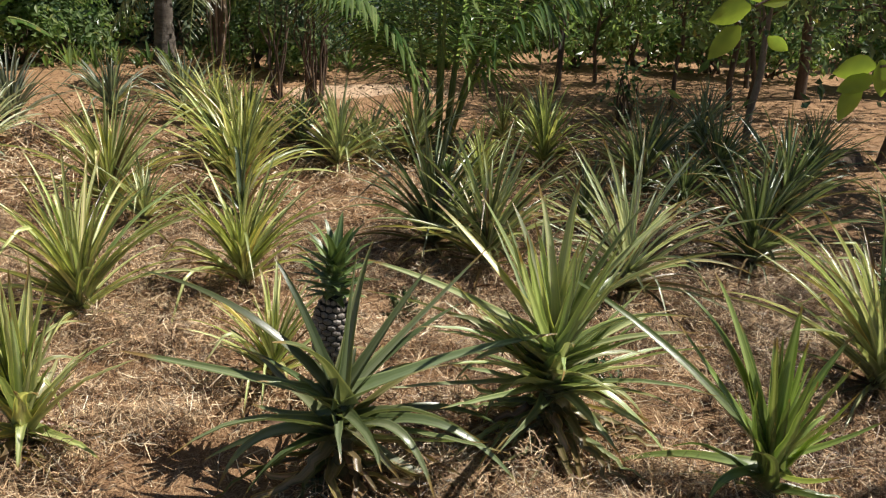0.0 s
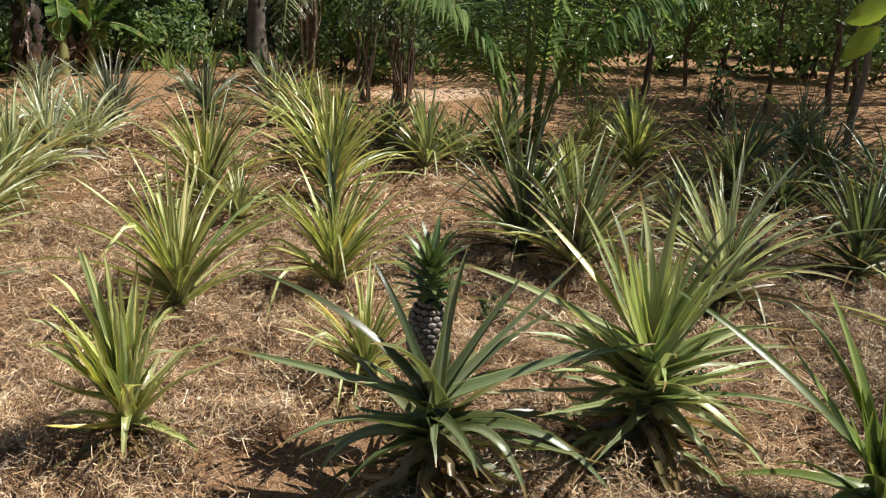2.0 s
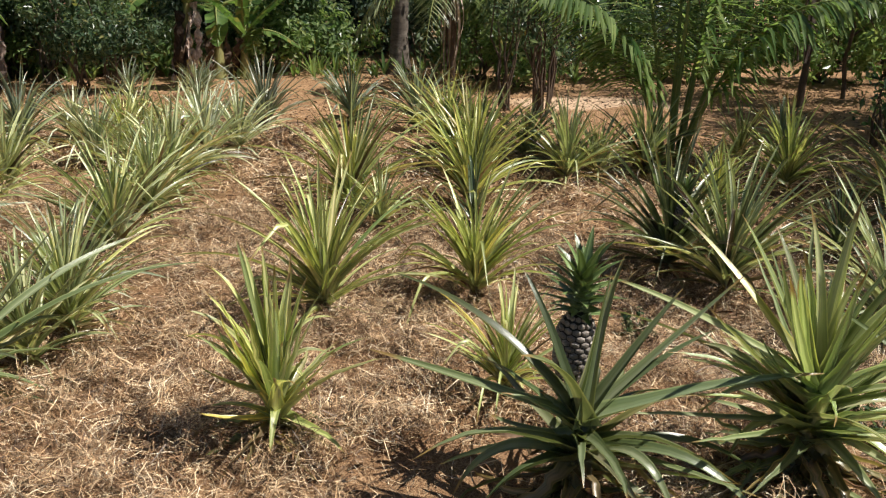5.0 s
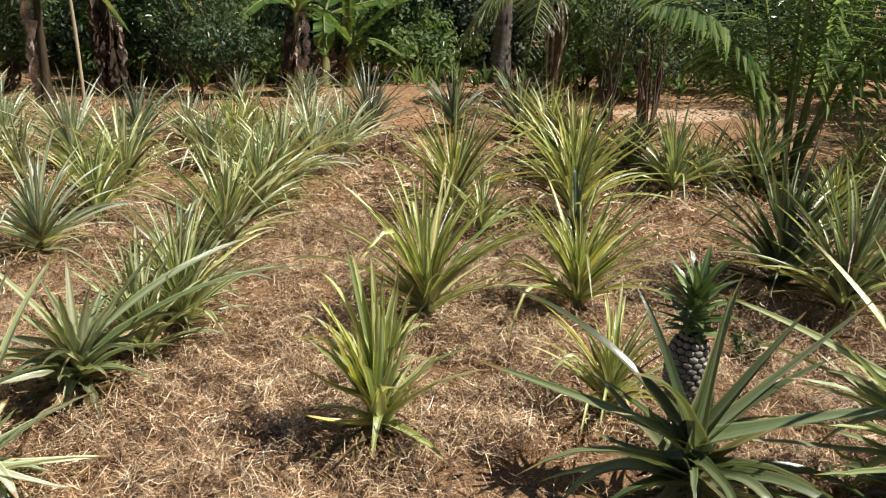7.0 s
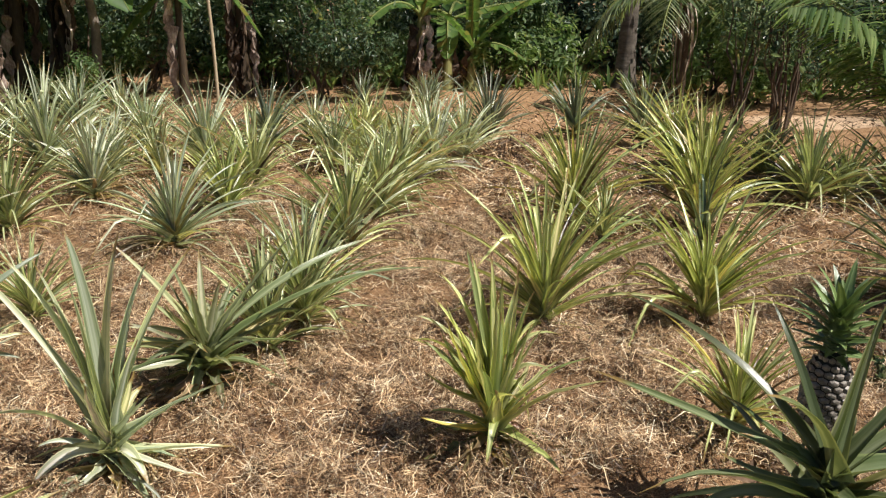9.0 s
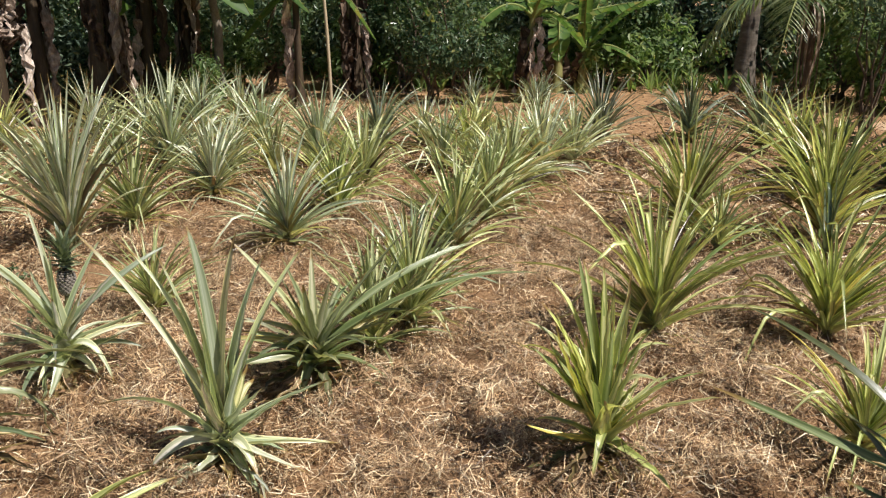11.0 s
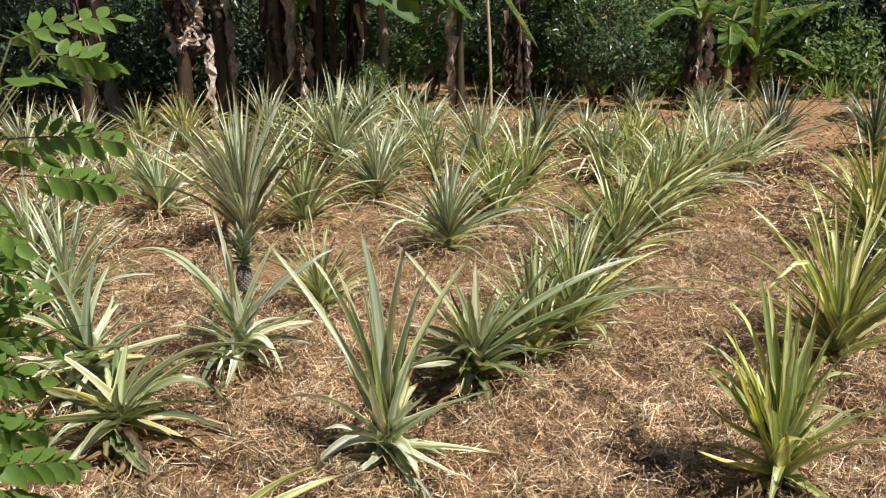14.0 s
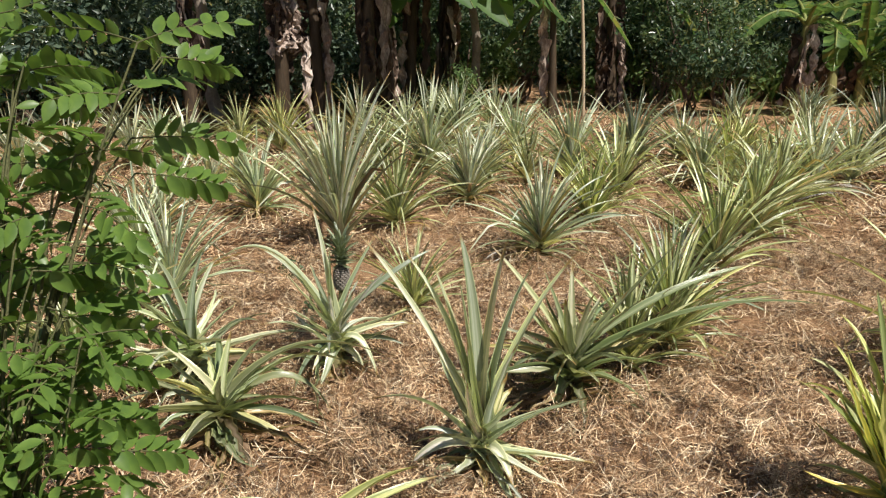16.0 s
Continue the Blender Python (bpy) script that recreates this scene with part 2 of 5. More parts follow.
# palm leaflets with the sun's whitish reflection put into the colour
SUNLIT_FROND = foliage_material("sunlit_palm_leaflet", (0.10, 0.15, 0.07), (0.36, 0.40, 0.26), 0.4, 0.28)
RACHIS = rough_material("palm_rachis", [(0.3, (0.10, 0.14, 0.03)), (0.7, (0.26, 0.27, 0.08))], 8, (1, 1, 1), 0.5)
WOOD_POLE = rough_material("dry_pole", [(0.3, (0.32, 0.24, 0.15)), (0.7, (0.58, 0.48, 0.33))], 8, (1, 1, 0.2))
FOREST = foliage_material("forest_leaf", (0.022, 0.048, 0.033), (0.19, 0.245, 0.185), 0.38, 0.25)
BUSH = foliage_material("bush_leaf", (0.04, 0.085, 0.045), (0.22, 0.28, 0.175), 0.42, 0.27)
# lighter green that carries sunlight on leaves in its colour
BRIGHT = foliage_material("sunlit_leaf", (0.075, 0.14, 0.045), (0.27, 0.345, 0.155), 0.46, 0.3)
SHRUB_LEAF = foliage_material("leaflet", (0.055, 0.125, 0.03), (0.20, 0.30, 0.07), 0.4, 0.36)
# yellow-green brightened to help the light coming through from behind
TWIG_LEAF = foliage_material("backlit_leaf", (0.20, 0.27, 0.05), (0.32, 0.40, 0.08), 0.62, 0.4)
GREEN_STEM = rough_material("green_stem", [(0.3, (0.05, 0.055, 0.025)), (0.7, (0.15, 0.15, 0.06))], 12)

# ---- building tools ----
def ground_z(x, y):
    """Height of the ground: flat field, a slight rise towards the trees."""
    d = math.hypot(x, y)
    rise = 0.014 * max(0.0, d - 4.5) if d < 30 else 0.014 * 25.5
    return rise


def as_mesh(name, verts, faces, mats, uvs=None, smooth=True, slots=None):
    """A mesh from arrays; faces all have the same number of corners, or come as lists of lists."""
    me = bpy.data.meshes.new(name)
    if isinstance(faces, np.ndarray):
        n, k = faces.shape
        me.vertices.add(len(verts))
        me.vertices.foreach_set("co", np.asarray(verts, np.float32).ravel())
        me.loops.add(n * k)
        me.loops.foreach_set("vertex_index", faces.astype(np.int32).ravel())
        me.polygons.add(n)
        me.polygons.foreach_set("loop_start", np.arange(0, n * k, k, dtype=np.int32))
        me.update(calc_edges=True)
    else:
        me.from_pydata([tuple(v) for v in verts], [], [tuple(f) for f in faces])
        me.update()
    if uvs is not None:
        layer = me.uv_layers.new(name="UVMap")
        index = np.empty(len(me.loops), np.int32)
        me.loops.foreach_get("vertex_index", index)
        layer.data.foreach_set("uv", np.asarray(uvs, np.float32)[index].ravel())
    for m in mats if isinstance(mats, (list, tuple)) else [mats]:
        me.materials.append(m)
    if slots is not None:
        me.polygons.foreach_set("material_index", np.asarray(slots, np.int32))
    me.polygons.foreach_set("use_smooth", np.full(len(me.polygons), smooth))
    return me


def thing(name, at, label, category, group="", kind="", turn=0.0, size=1.0):
    ob = new(name)
    ob.empty_display_size = 0.1
    ob.matrix_basis = pose(*at, 0, 0, turn) @ Matrix.Diagonal((size, size, size, 1))
    return tagged(ob, label, category, group, kind)


def child(name, mesh, parent, m=None, label="", colour=None):
    ob = new(name, mesh)
    ob.parent = parent
    if m is not None:
        ob.matrix_basis = m
    if colour:
        ob.color = (*colour, 1)
    return tagged(ob, label) if label else ob


def strip(points, widths, side, sag, up=(0, 0, 1)):
    """Rings of three (edge, keel, edge) along points. Returns verts, quads, uvs."""
    P = np.asarray(points, float)
    n = len(P)
    T = np.gradient(P, axis=0)
    T /= np.linalg.norm(T, axis=1)[:, None] + 1e-9
    S = np.broadcast_to(np.asarray(side, float), P.shape)
    N = np.cross(T, S)
    N /= np.linalg.norm(N, axis=1)[:, None] + 1e-9
    w = np.asarray(widths)[:, None]
    V = np.stack([P - S * w / 2 + N * w * sag, P, P + S * w / 2 + N * w * sag], 1).reshape(-1, 3)
    i = np.arange(n - 1)[:, None] * 3
    F = np.concatenate([i + [0, 1, 4, 3], i + [1, 2, 5, 4]])
    v = np.linspace(0, 1, n)
    U = np.stack([np.stack([np.full(n, u), v], 1) for u in (0.0, 0.5, 1.0)], 1).reshape(-1, 2)
    return V, F, U


def joined(pieces):
    V, F, U, k = [], [], [], 0
    for v, f, u in pieces:
        V.append(v), F.append(f + k), U.append(u)
        k += len(v)
    return np.concatenate(V), np.concatenate(F), np.concatenate(U)


def blade_width(n, w):
    v = np.linspace(0, 1, n)
    return w * (1.6 - 0.6 * np.minimum(v / 0.28, 1.0)) * np.clip(1 - v, 0.01, 1) ** 0.62


def tube(points, radii, sides=8):
    """Verts and quads of a tapering round limb."""
    P = np.asarray(points, float)
    T = np.gradient(P, axis=0)
    T /= np.linalg.norm(T, axis=1)[:, None] + 1e-9
    ref = np.array([0.31, 0.95, 0.05]) if abs(T[0][2]) > 0.5 else np.array([0, 0, 1.0])
    A = np.cross(T, ref)
    A /= np.linalg.norm(A, axis=1)[:, None] + 1e-9
    B = np.cross(T, A)
    a = np.linspace(0, 2 * np.pi, sides, endpoint=False)
    V = (P[:, None] + (A[:, None] * np.cos(a)[None, :, None] + B[:, None] * np.sin(a)[None, :, None]) * np.asarray(radii)[:, None, None]).reshape(-1, 3)
    F = []
    for i in range(len(P) - 1):
        for j in range(sides):
            k = (j + 1) % sides
            F.append((i * sides + j, i * sides + k, (i + 1) * sides + k, (i + 1) * sides + j))
    return V, np.array(F), np.zeros((len(V), 2))


def leaf_cloud(centres, normals, length, width, rng, fold=0.18):
    """Pointed leaves at the centres: six corners, two quads each, folded along the midrib."""
    n = len(centres)
    N = normals / (np.linalg.norm(normals, axis=1)[:, None] + 1e-9)
    R = rng.normal(size=(n, 3))
    T = R - (R * N).sum(1)[:, None] * N
    T /= np.linalg.norm(T, axis=1)[:, None] + 1e-9
    T[:, 2] -= 0.25
    S = np.cross(N, T)
    S /= np.linalg.norm(S, axis=1)[:, None] + 1e-9
    L = (length * rng.uniform(0.6, 1.25, n))[:, None]
    W = L * width / length
    c = centres
    V = np.stack([c - T * L / 2, c + S * W / 2 + N * W * fold - T * L * 0.05, c + T * L / 2, c - S * W / 2 + N * W * fold - T * L * 0.05], 1).reshape(-1, 3)
    i = np.arange(n)[:, None] * 4
    F = np.concatenate([i + [0, 1, 2], i + [0, 2, 3]])
    return V, F


def clumps(rng, count, lo, hi, leaves, spread):
    """Leaf centres in uneven clumps between two corners, and outward normals."""
    lo, hi = np.array(lo), np.array(hi)
    mid, half = (lo + hi) / 2, (hi - lo) / 2
    C = []
    while len(C) < count:
        p = rng.uniform(-1, 1, 3)
        if 0.15 < (p ** 2).sum() < 1.0:
            C.append(mid + p * half)
    C = np.array(C)
    k = rng.integers(0, count, leaves)
    P = C[k] + rng.normal(size=(leaves, 3)) * spread * rng.uniform(0.5, 1.2, count)[k][:, None]
    N = (P - C[k]) / spread * 0.6 + rng.normal(size=(leaves, 3)) * 0.5 + np.array([0, 0, 0.7])
    return C, P, N

# ---- ground ----
def build_ground():
    xs = np.concatenate([np.linspace(-400, -30, 12), np.linspace(-26, -14, 9), np.arange(-13, 7.01, 0.1), np.linspace(8, 26, 10), np.linspace(32, 400, 12)])
    ys = np.concatenate([np.linspace(-400, -30, 12), np.linspace(-26, -3, 10), np.arange(-2, 13.01, 0.1), np.linspace(14, 30, 10), np.linspace(36, 400, 12)])
    V = []
    for y in ys:
        for x in xs:
            z = ground_z(x, y)
            if -13 <= x <= 7 and -2 <= y <= 13:
                z += 0.035 * noise.noise((x * 0.9, y * 0.9, 3.1)) + 0.016 * noise.noise((x * 4, y * 4, 7.7)) * (1.0 if y < 7 else 0.7)
                z += 0.16 * math.exp(-(((x + 0.4) / 0.55) ** 2 + ((y - 9.1) / 0.5) ** 2))
            V.append((x, y, z))
    w = len(xs)
    F = np.array([(j * w + i, j * w + i + 1, (j + 1) * w + i + 1, (j + 1) * w + i) for j in range(len(ys) - 1) for i in range(w - 1)])
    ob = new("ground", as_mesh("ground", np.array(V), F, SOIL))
    tagged(ob, "bare red-orange laterite soil of a pineapple field", "ground", kind="structure")


def field_mask(x, y):
    """How thickly dry grass covers the ground: dense between the rows, gone on the bare track and in a few patches."""
    bare_track = y > 7.2 + 0.28 * max(0.0, -x - 3.0) * 0.4
    v = noise.noise((x * 0.8 + 5.0, y * 0.8, 1.0)) + 0.5 * noise.noise((x * 2.3, y * 2.3, 9.0))
    w = noise.noise((x * 4.5, y * 4.5, 6.0)) + 0.6 * noise.noise((x * 11, y * 11, 2.0))
    cover = (1.0 if v > -0.35 else 0.35) * (1.0 if w > -0.2 else 0.22)
    for px, py, pr in BARE:
        if (x - px) ** 2 + (y - py) ** 2 < pr * pr:
            cover = 0.04
    if x > 1.6 and y > 4.5:
        cover *= 0.2
    edge = 0.9 * noise.noise((x * 0.7, y * 0.7, 12.0)) + 0.4 * noise.noise((x * 2.9, y * 2.9, 15.0))
    fade = min((x + 9.4) / 1.2, (3.6 - x) / 1.6, (y + 2.6) / 1.4) + edge
    cover *= min(1.0, max(0.0, fade))
    return 0.08 if bare_track else cover


BARE = [(-0.70, 2.05, 0.26), (-0.52, 2.32, 0.12), (-3.25, 4.75, 0.16), (-4.2, 2.3, 0.28), (-4.3, 4.9, 0.3), (-2.05, 5.6, 0.2)]


def build_straw():
    rng = np.random.default_rng(11)
    for name, label, count, box, length, width in (
            ("straw_mulch", "dry tan grass mulch scattered between the pineapple rows", 300000, (-4.8, 2.4, 0.6, 4.6), (0.02, 0.13), (0.0011, 0.0031)),
            ("straw_mulch", "dry tan grass mulch lying over the far rows", 140000, (-10.4, 4.6, -3.4, 8.8), (0.05, 0.19), (0.003, 0.0065))):
        x = rng.uniform(box[0], box[1], count * 2)
        y = rng.uniform(box[2], box[3], count * 2)
        keep = np.array([rng.random() < field_mask(a, b) for a, b in zip(x, y)])
        near = (x > -4.8) & (x < 0.25 + 0.55 * y) & (y > 0.6) & (y < 4.6) & (x * x + y * y > 1.4)
        keep &= near if width[1] < 0.005 else ~near
        x, y = x[keep][:count], y[keep][:count]
        n = len(x)
        heap = np.array([max(0.0, noise.noise((a * 2.1, b * 2.1, 4.0))) * 0.6 + max(0.0, noise.noise((a * 4.5, b * 4.5, 6.0)) + 0.3 * noise.noise((a * 11, b * 11, 2.0))) * 0.9 for a, b in zip(x, y)])
        z = np.array([ground_z(a, b) + 0.035 * noise.noise((a * 0.9, b * 0.9, 3.1)) for a, b in zip(x, y)])
        z += 0.002 + rng.random(n) ** 1.2 * (0.03 + 0.16 * heap)
        L, W = rng.uniform(*length, n), rng.uniform(*width, n)
        a = rng.uniform(0, 2 * np.pi, n)
        lean = rng.normal(0, 0.22, n) + (rng.random(n) < 0.08) * rng.uniform(0.2, 1.0, n)
        D = np.stack([np.cos(a) * np.cos(lean), np.sin(a) * np.cos(lean), np.sin(lean)], 1)
        S = np.stack([-np.sin(a), np.cos(a), rng.normal(0, 0.5, n)], 1)
        bend = rng.normal(0, 0.3, n)[:, None] * S * L[:, None]
        C = np.stack([x, y, z + np.abs(np.sin(lean)) * L * 0.5], 1)
        S *= W[:, None] / 2
        curl = rng.normal(0, 0.1, n)[:, None] * S / (W[:, None] / 2) * L[:, None]
        lift = np.stack([0 * L, 0 * L, rng.normal(0, 0.1, n) * L], 1)
        p = [C + D * L[:, None] * t + bend * (0.5 - 4 * t * t) + curl * math.sin(6.283 * t) + lift * math.cos(9 * t) for t in (-0.5, 0.0, 0.5)]
        V = np.stack([p[0] - S * 0.6, p[0] + S * 0.6, p[1] - S, p[1] + S, p[2] - S * 0.3, p[2] + S * 0.3], 1).reshape(-1, 3)
        i = np.arange(n)[:, None] * 6
        F = np.concatenate([i + [0, 1, 3, 2], i + [2, 3, 5, 4]])
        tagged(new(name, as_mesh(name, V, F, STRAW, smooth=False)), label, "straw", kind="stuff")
    # curled dead leaves among the straw, darkened to double as shaded gaps
    n = 12000
    x, y = rng.uniform(-10, 5, n), 0.8 + 12 * rng.random(n) ** 1.1
    x = np.where(rng.random(n) < 0.6, rng.uniform(-4.6, 2.2, n), x)
    free = np.array([all((a - p) ** 2 + (b - q) ** 2 > r * r for p, q, r in BARE) for a, b in zip(x, y)])
    x, y = x[free], y[free]
    n = len(x)
    z = np.array([ground_z(a, b) for a, b in zip(x, y)]) + rng.uniform(0.01, 0.045, n)
    N = np.stack([rng.normal(0, 0.25, n), rng.normal(0, 0.25, n), np.ones(n)], 1)
    V, F = leaf_cloud(np.stack([x, y, z], 1), N, 0.05, 0.02, rng, 0.35)
    tagged(new("leaf_litter", as_mesh("leaf_litter", V, F, LITTER, smooth=False)), "curled dry brown leaves fallen on the soil", "dead leaves", kind="stuff")


def straw_heap(x, y, radius, height, count, seed):
    """A low heap of pulled weeds and straw."""
    rng = np.random.default_rng(seed)
    pieces = []
    for i in range(count):
        r, a = radius * rng.random() ** 0.6, rng.uniform(0, 6.283)
        z = height * (1 - (r / radius) ** 2) * rng.uniform(0.3, 1.05) + 0.01
        L, b, lift = rng.uniform(0.08, 0.26), rng.uniform(0, 6.283), rng.normal(0, 0.35)
        q = np.linspace(-0.5, 0.5, 4)
        C = np.stack([x + r * math.cos(a) + L * q * math.cos(b), y + r * math.sin(a) + L * q * math.sin(b), ground_z(x, y) + z + L * q * lift - 0.3 * L * q * q], 1)
        C[:, 2] = np.maximum(C[:, 2], ground_z(x, y) + 0.004)
        pieces.append(strip(C, rng.uniform(0.003, 0.008) * np.array([0.7, 1, 0.8, 0.2]), (-math.sin(b), math.cos(b), rng.normal(0, 0.5)), 0.1))
    V, F, U = joined(pieces)
    tagged(new("straw_heap", as_mesh("straw_heap", V, F, STRAW, None, False)), "low heap of dry pulled weeds beside the rows", "straw heap", kind="stuff")


build_ground()
build_straw()
straw_heap(-3.3, 6.5, 0.48, 0.2, 2600, 5)
straw_heap(-2.75, 5.55, 0.35, 0.09, 900, 6)

# the first and last tone are darkened to stand in for shade
PART_SHADE, LIGHT, LIME, SILVER, BLUE, FULL_SHADE = (0.16, 0.20, 0.105), (0.40, 0.43, 0.225), (0.46, 0.48, 0.20), (0.46, 0.49, 0.345), (0.23, 0.27, 0.19), (0.07, 0.095, 0.05)
TONES = {"deep": PART_SHADE, "light": LIGHT, "lime": LIME, "silver": SILVER, "blue": BLUE, "dark": FULL_SHADE}

# ---- pineapple plants near the camera: azimuth, reach, tip height, root height, lead, bow, width in cm ----
HERO_LEAVES = {}
HERO_LEAVES["fruiting"] = [
    (150, 0.24, 0.67, 0.3, 0.44, 0.08, 4.2), (169, 0.6, 0.63, 0.3, 0.38, 0.13, 5.0), (-177, 0.6, 0.43, 0.3, 0.38, 0.02, 5.0),
    (-127, 0.21, 0.55, 0.3, 0.12, 0.07, 6.0), (8, 0.05, 0.74, 0.3, 0.35, 0.05, 5.0), (76, 0.32, 0.69, 0.3, 0.36, 0.09, 4.5),
    (43, 0.35, 0.62, 0.3, 0.41, 0.02, 5.0), (44, 0.6, 0.65, 0.3, 0.32, -0.05, 5.0), (44, 0.51, 0.47, 0.3, 0.57, 0.08, 4.5),
    (17, 0.65, 0.44, 0.3, 0.44, 0.06, 5.5),
]
HERO_LEAVES["fruiting"] += [
    (19, 0.51, 0.13, 0.19, 0.5, 0.16, 6.5), (-3, 0.52, 0.08, 0.19, 0.53, 0.24, 5.5), (-31, 0.32, 0.12, 0.19, 0.62, 0.25, 5.0),
    (160, 0.32, 0.21, 0.25, 0.42, -0.02, 5.0), (-164, 0.34, 0.06, 0.19, 0.68, 0.19, 5.5), (-141, 0.29, 0.11, 0.19, 0.55, 0.1, 5.5),
    (174, 0.4, 0.08, 0.19, 0.42, 0.1, 5.0), (8, 0.46, 0.01, 0.19, 0.57, -0.11, 6.0),
    (55, 0.34, 0.3, 0.25, 0.5, 0.09, 5.0),
]
HERO_LEAVES["large"] = [
    (118, 0.12, 0.85, 0.34, 0.13, 0.05, 5.0), (66, 0.16, 0.86, 0.34, 0.23, 0.1, 5.0), (151, 0.28, 0.8, 0.34, 0.53, 0.07, 5.0),
    (121, 0.26, 0.75, 0.34, 0.3, 0.03, 5.0), (27, 0.35, 0.84, 0.34, 0.4, 0.03, 5.2), (24, 0.47, 0.8, 0.34, 0.32, 0.04, 5.0),
    (147, 0.48, 0.74, 0.34, 0.48, 0.06, 5.0), (155, 0.69, 0.52, 0.34, 0.47, 0.06, 5.0), (163, 0.63, 0.44, 0.28, 0.5, 0.08, 4.5),
    (8, 0.55, 0.66, 0.34, 0.26, 0.13, 5.0),
]
HERO_LEAVES["large"] += [
    (5, 0.44, 0.45, 0.28, 0.32, 0.13, 5.0), (-8, 0.43, 0.45, 0.28, 0.32, 0.05, 4.5), (-22, 0.42, 0.01, 0.21, 0.38, 0.21, 5.0),
    (-52, 0.29, 0.12, 0.21, 0.36, 0.05, 6.0), (28, 0.08, 0.7, 0.34, 0.25, 0.08, 5.0),
    (-175, 0.09, 0.7, 0.34, 0.46, 0.04, 5.0), (172, 0.21, 0.01, 0.21, 0.79, 0.14, 5.5), (-179, 0.31, 0.21, 0.28, 0.54, 0.16, 5.0),
    (10, 0.33, 0.07, 0.21, 0.62, 0.12, 5.0),
]
HERO_LEAVES["shaded"] = [
    (148, 0.7, 0.58, 0.16, 0.43, 0.09, 5.0), (138, 0.32, 0.6, 0.16, 0.46, 0.14, 5.0), (132, 0.25, 0.66, 0.16, 0.59, 0.13, 5.0),
    (146, 0.3, 0.52, 0.16, 0.59, 0.02, 4.5), (121, 0.17, 0.52, 0.16, 0.49, 0.04, 4.5), (91, 0.11, 0.49, 0.16, 0.39, 0.03, 5.0),
    (54, 0.05, 0.62, 0.16, 0.12, 0.08, 6.0), (-24, 0.06, 0.49, 0.16, 0.45, 0.05, 5.0), (-80, 0.12, 0.51, 0.16, 0.26, -0.08, 5.0),
    (-7, 0.17, 0.28, 0.16, 0.43, -0.01, 4.5),
]
HERO_LEAVES["shaded"] += [
    (162, 0.48, 0.01, 0.1, 0.49, 0.12, 6.0), (-158, 0.21, 0.08, 0.1, 0.69, 0.1, 5.0), (-3, 0.28, 0.32, 0.16, 0.57, -0.02, 3.5),
    (-53, 0.21, 0.24, 0.13, 0.44, -0.06, 5.0),
]
HERO_LEAVES["lime"] = [
    (180, 0.23, 0.58, 0.17, 0.38, 0.18, 4.2), (166, 0.16, 0.65, 0.17, 0.51, 0.12, 4.5), (175, 0.1, 0.66, 0.17, 0.43, 0.09, 4.5),
    (150, 0.06, 0.65, 0.17, 0.25, 0.08, 4.5), (-155, 0.2, 0.54, 0.17, 0.39, 0.05, 4.2), (-167, 0.25, 0.47, 0.17, 0.45, 0.12, 4.2),
    (-165, 0.29, 0.34, 0.17, 0.51, 0.18, 4.0), (-142, 0.23, 0.33, 0.17, 0.56, -0.03, 5.0), (86, 0.11, 0.57, 0.17, 0.12, 0.0, 4.5),
    (59, 0.18, 0.5, 0.17, 0.14, -0.0, 4.2),
]
HERO_LEAVES["lime"] += [
    (49, 0.24, 0.37, 0.17, 0.14, 0.2, 4.0), (39, 0.2, 0.26, 0.14, 0.16, 0.19, 4.0), (-68, 0.15, 0.05, 0.11, 0.24, 0.11, 4.0),
    (25, 0.11, 0.11, 0.11, 0.41, 0.29, 4.5),
]
HERO_LEAVES["silver"] = [
    (-142, 0.37, 0.77, 0.16, 0.42, 0.07, 5.0), (-150, 0.25, 0.75, 0.16, 0.29, 0.11, 5.0), (-146, 0.15, 0.71, 0.16, 0.38, 0.06, 4.5),
    (164, 0.11, 0.77, 0.16, 0.2, 0.15, 5.5), (-126, 0.06, 0.66, 0.16, 0.48, 0.12, 4.5), (85, 0.1, 0.76, 0.16, 0.16, 0.1, 5.5),
    (84, 0.2, 0.68, 0.16, 0.36, 0.12, 5.0), (80, 0.34, 0.7, 0.16, 0.4, 0.1, 5.0), (54, 0.34, 0.27, 0.13, 0.38, 0.03, 5.5),
    (46, 0.35, 0.07, 0.1, 0.5, 0.01, 5.0),
]
HERO_LEAVES["silver"] += [
    (-1, 0.18, 0.07, 0.1, 0.39, 0.09, 6.0), (-14, 0.22, 0.02, 0.1, 0.26, 0.03, 5.5), (54, 0.09, 0.27, 0.13, 0.35, -0.0, 5.0),
    (-115, 0.25, 0.01, 0.1, 0.5, 0.15, 5.5),
]
HERO_LEAVES["sprawling"] = [
    (-153, 0.3, 0.59, 0.2, 0.29, -0.01, 5.0), (-177, 0.14, 0.51, 0.2, 0.12, -0.05, 5.0), (73, 0.45, 0.58, 0.2, 0.46, 0.02, 4.5),
    (67, 0.72, 0.48, 0.2, 0.43, 0.11, 5.0), (64, 0.99, 0.32, 0.16, 0.42, 0.2, 4.5), (-121, 0.24, 0.09, 0.12, 0.58, 0.19, 5.0),
    (-72, 0.17, 0.01, 0.12, 0.43, 0.05, 5.0), (26, 0.28, 0.08, 0.12, 0.38, 0.1, 5.0), (99, 0.19, 0.39, 0.2, 0.32, -0.02, 5.0),
    (138, 0.2, 0.51, 0.2, 0.28, -0.02, 4.5),
]
HERO_LEAVES["sprawling"] += [
    (-149, 0.18, 0.39, 0.2, 0.21, -0.04, 5.0),
]
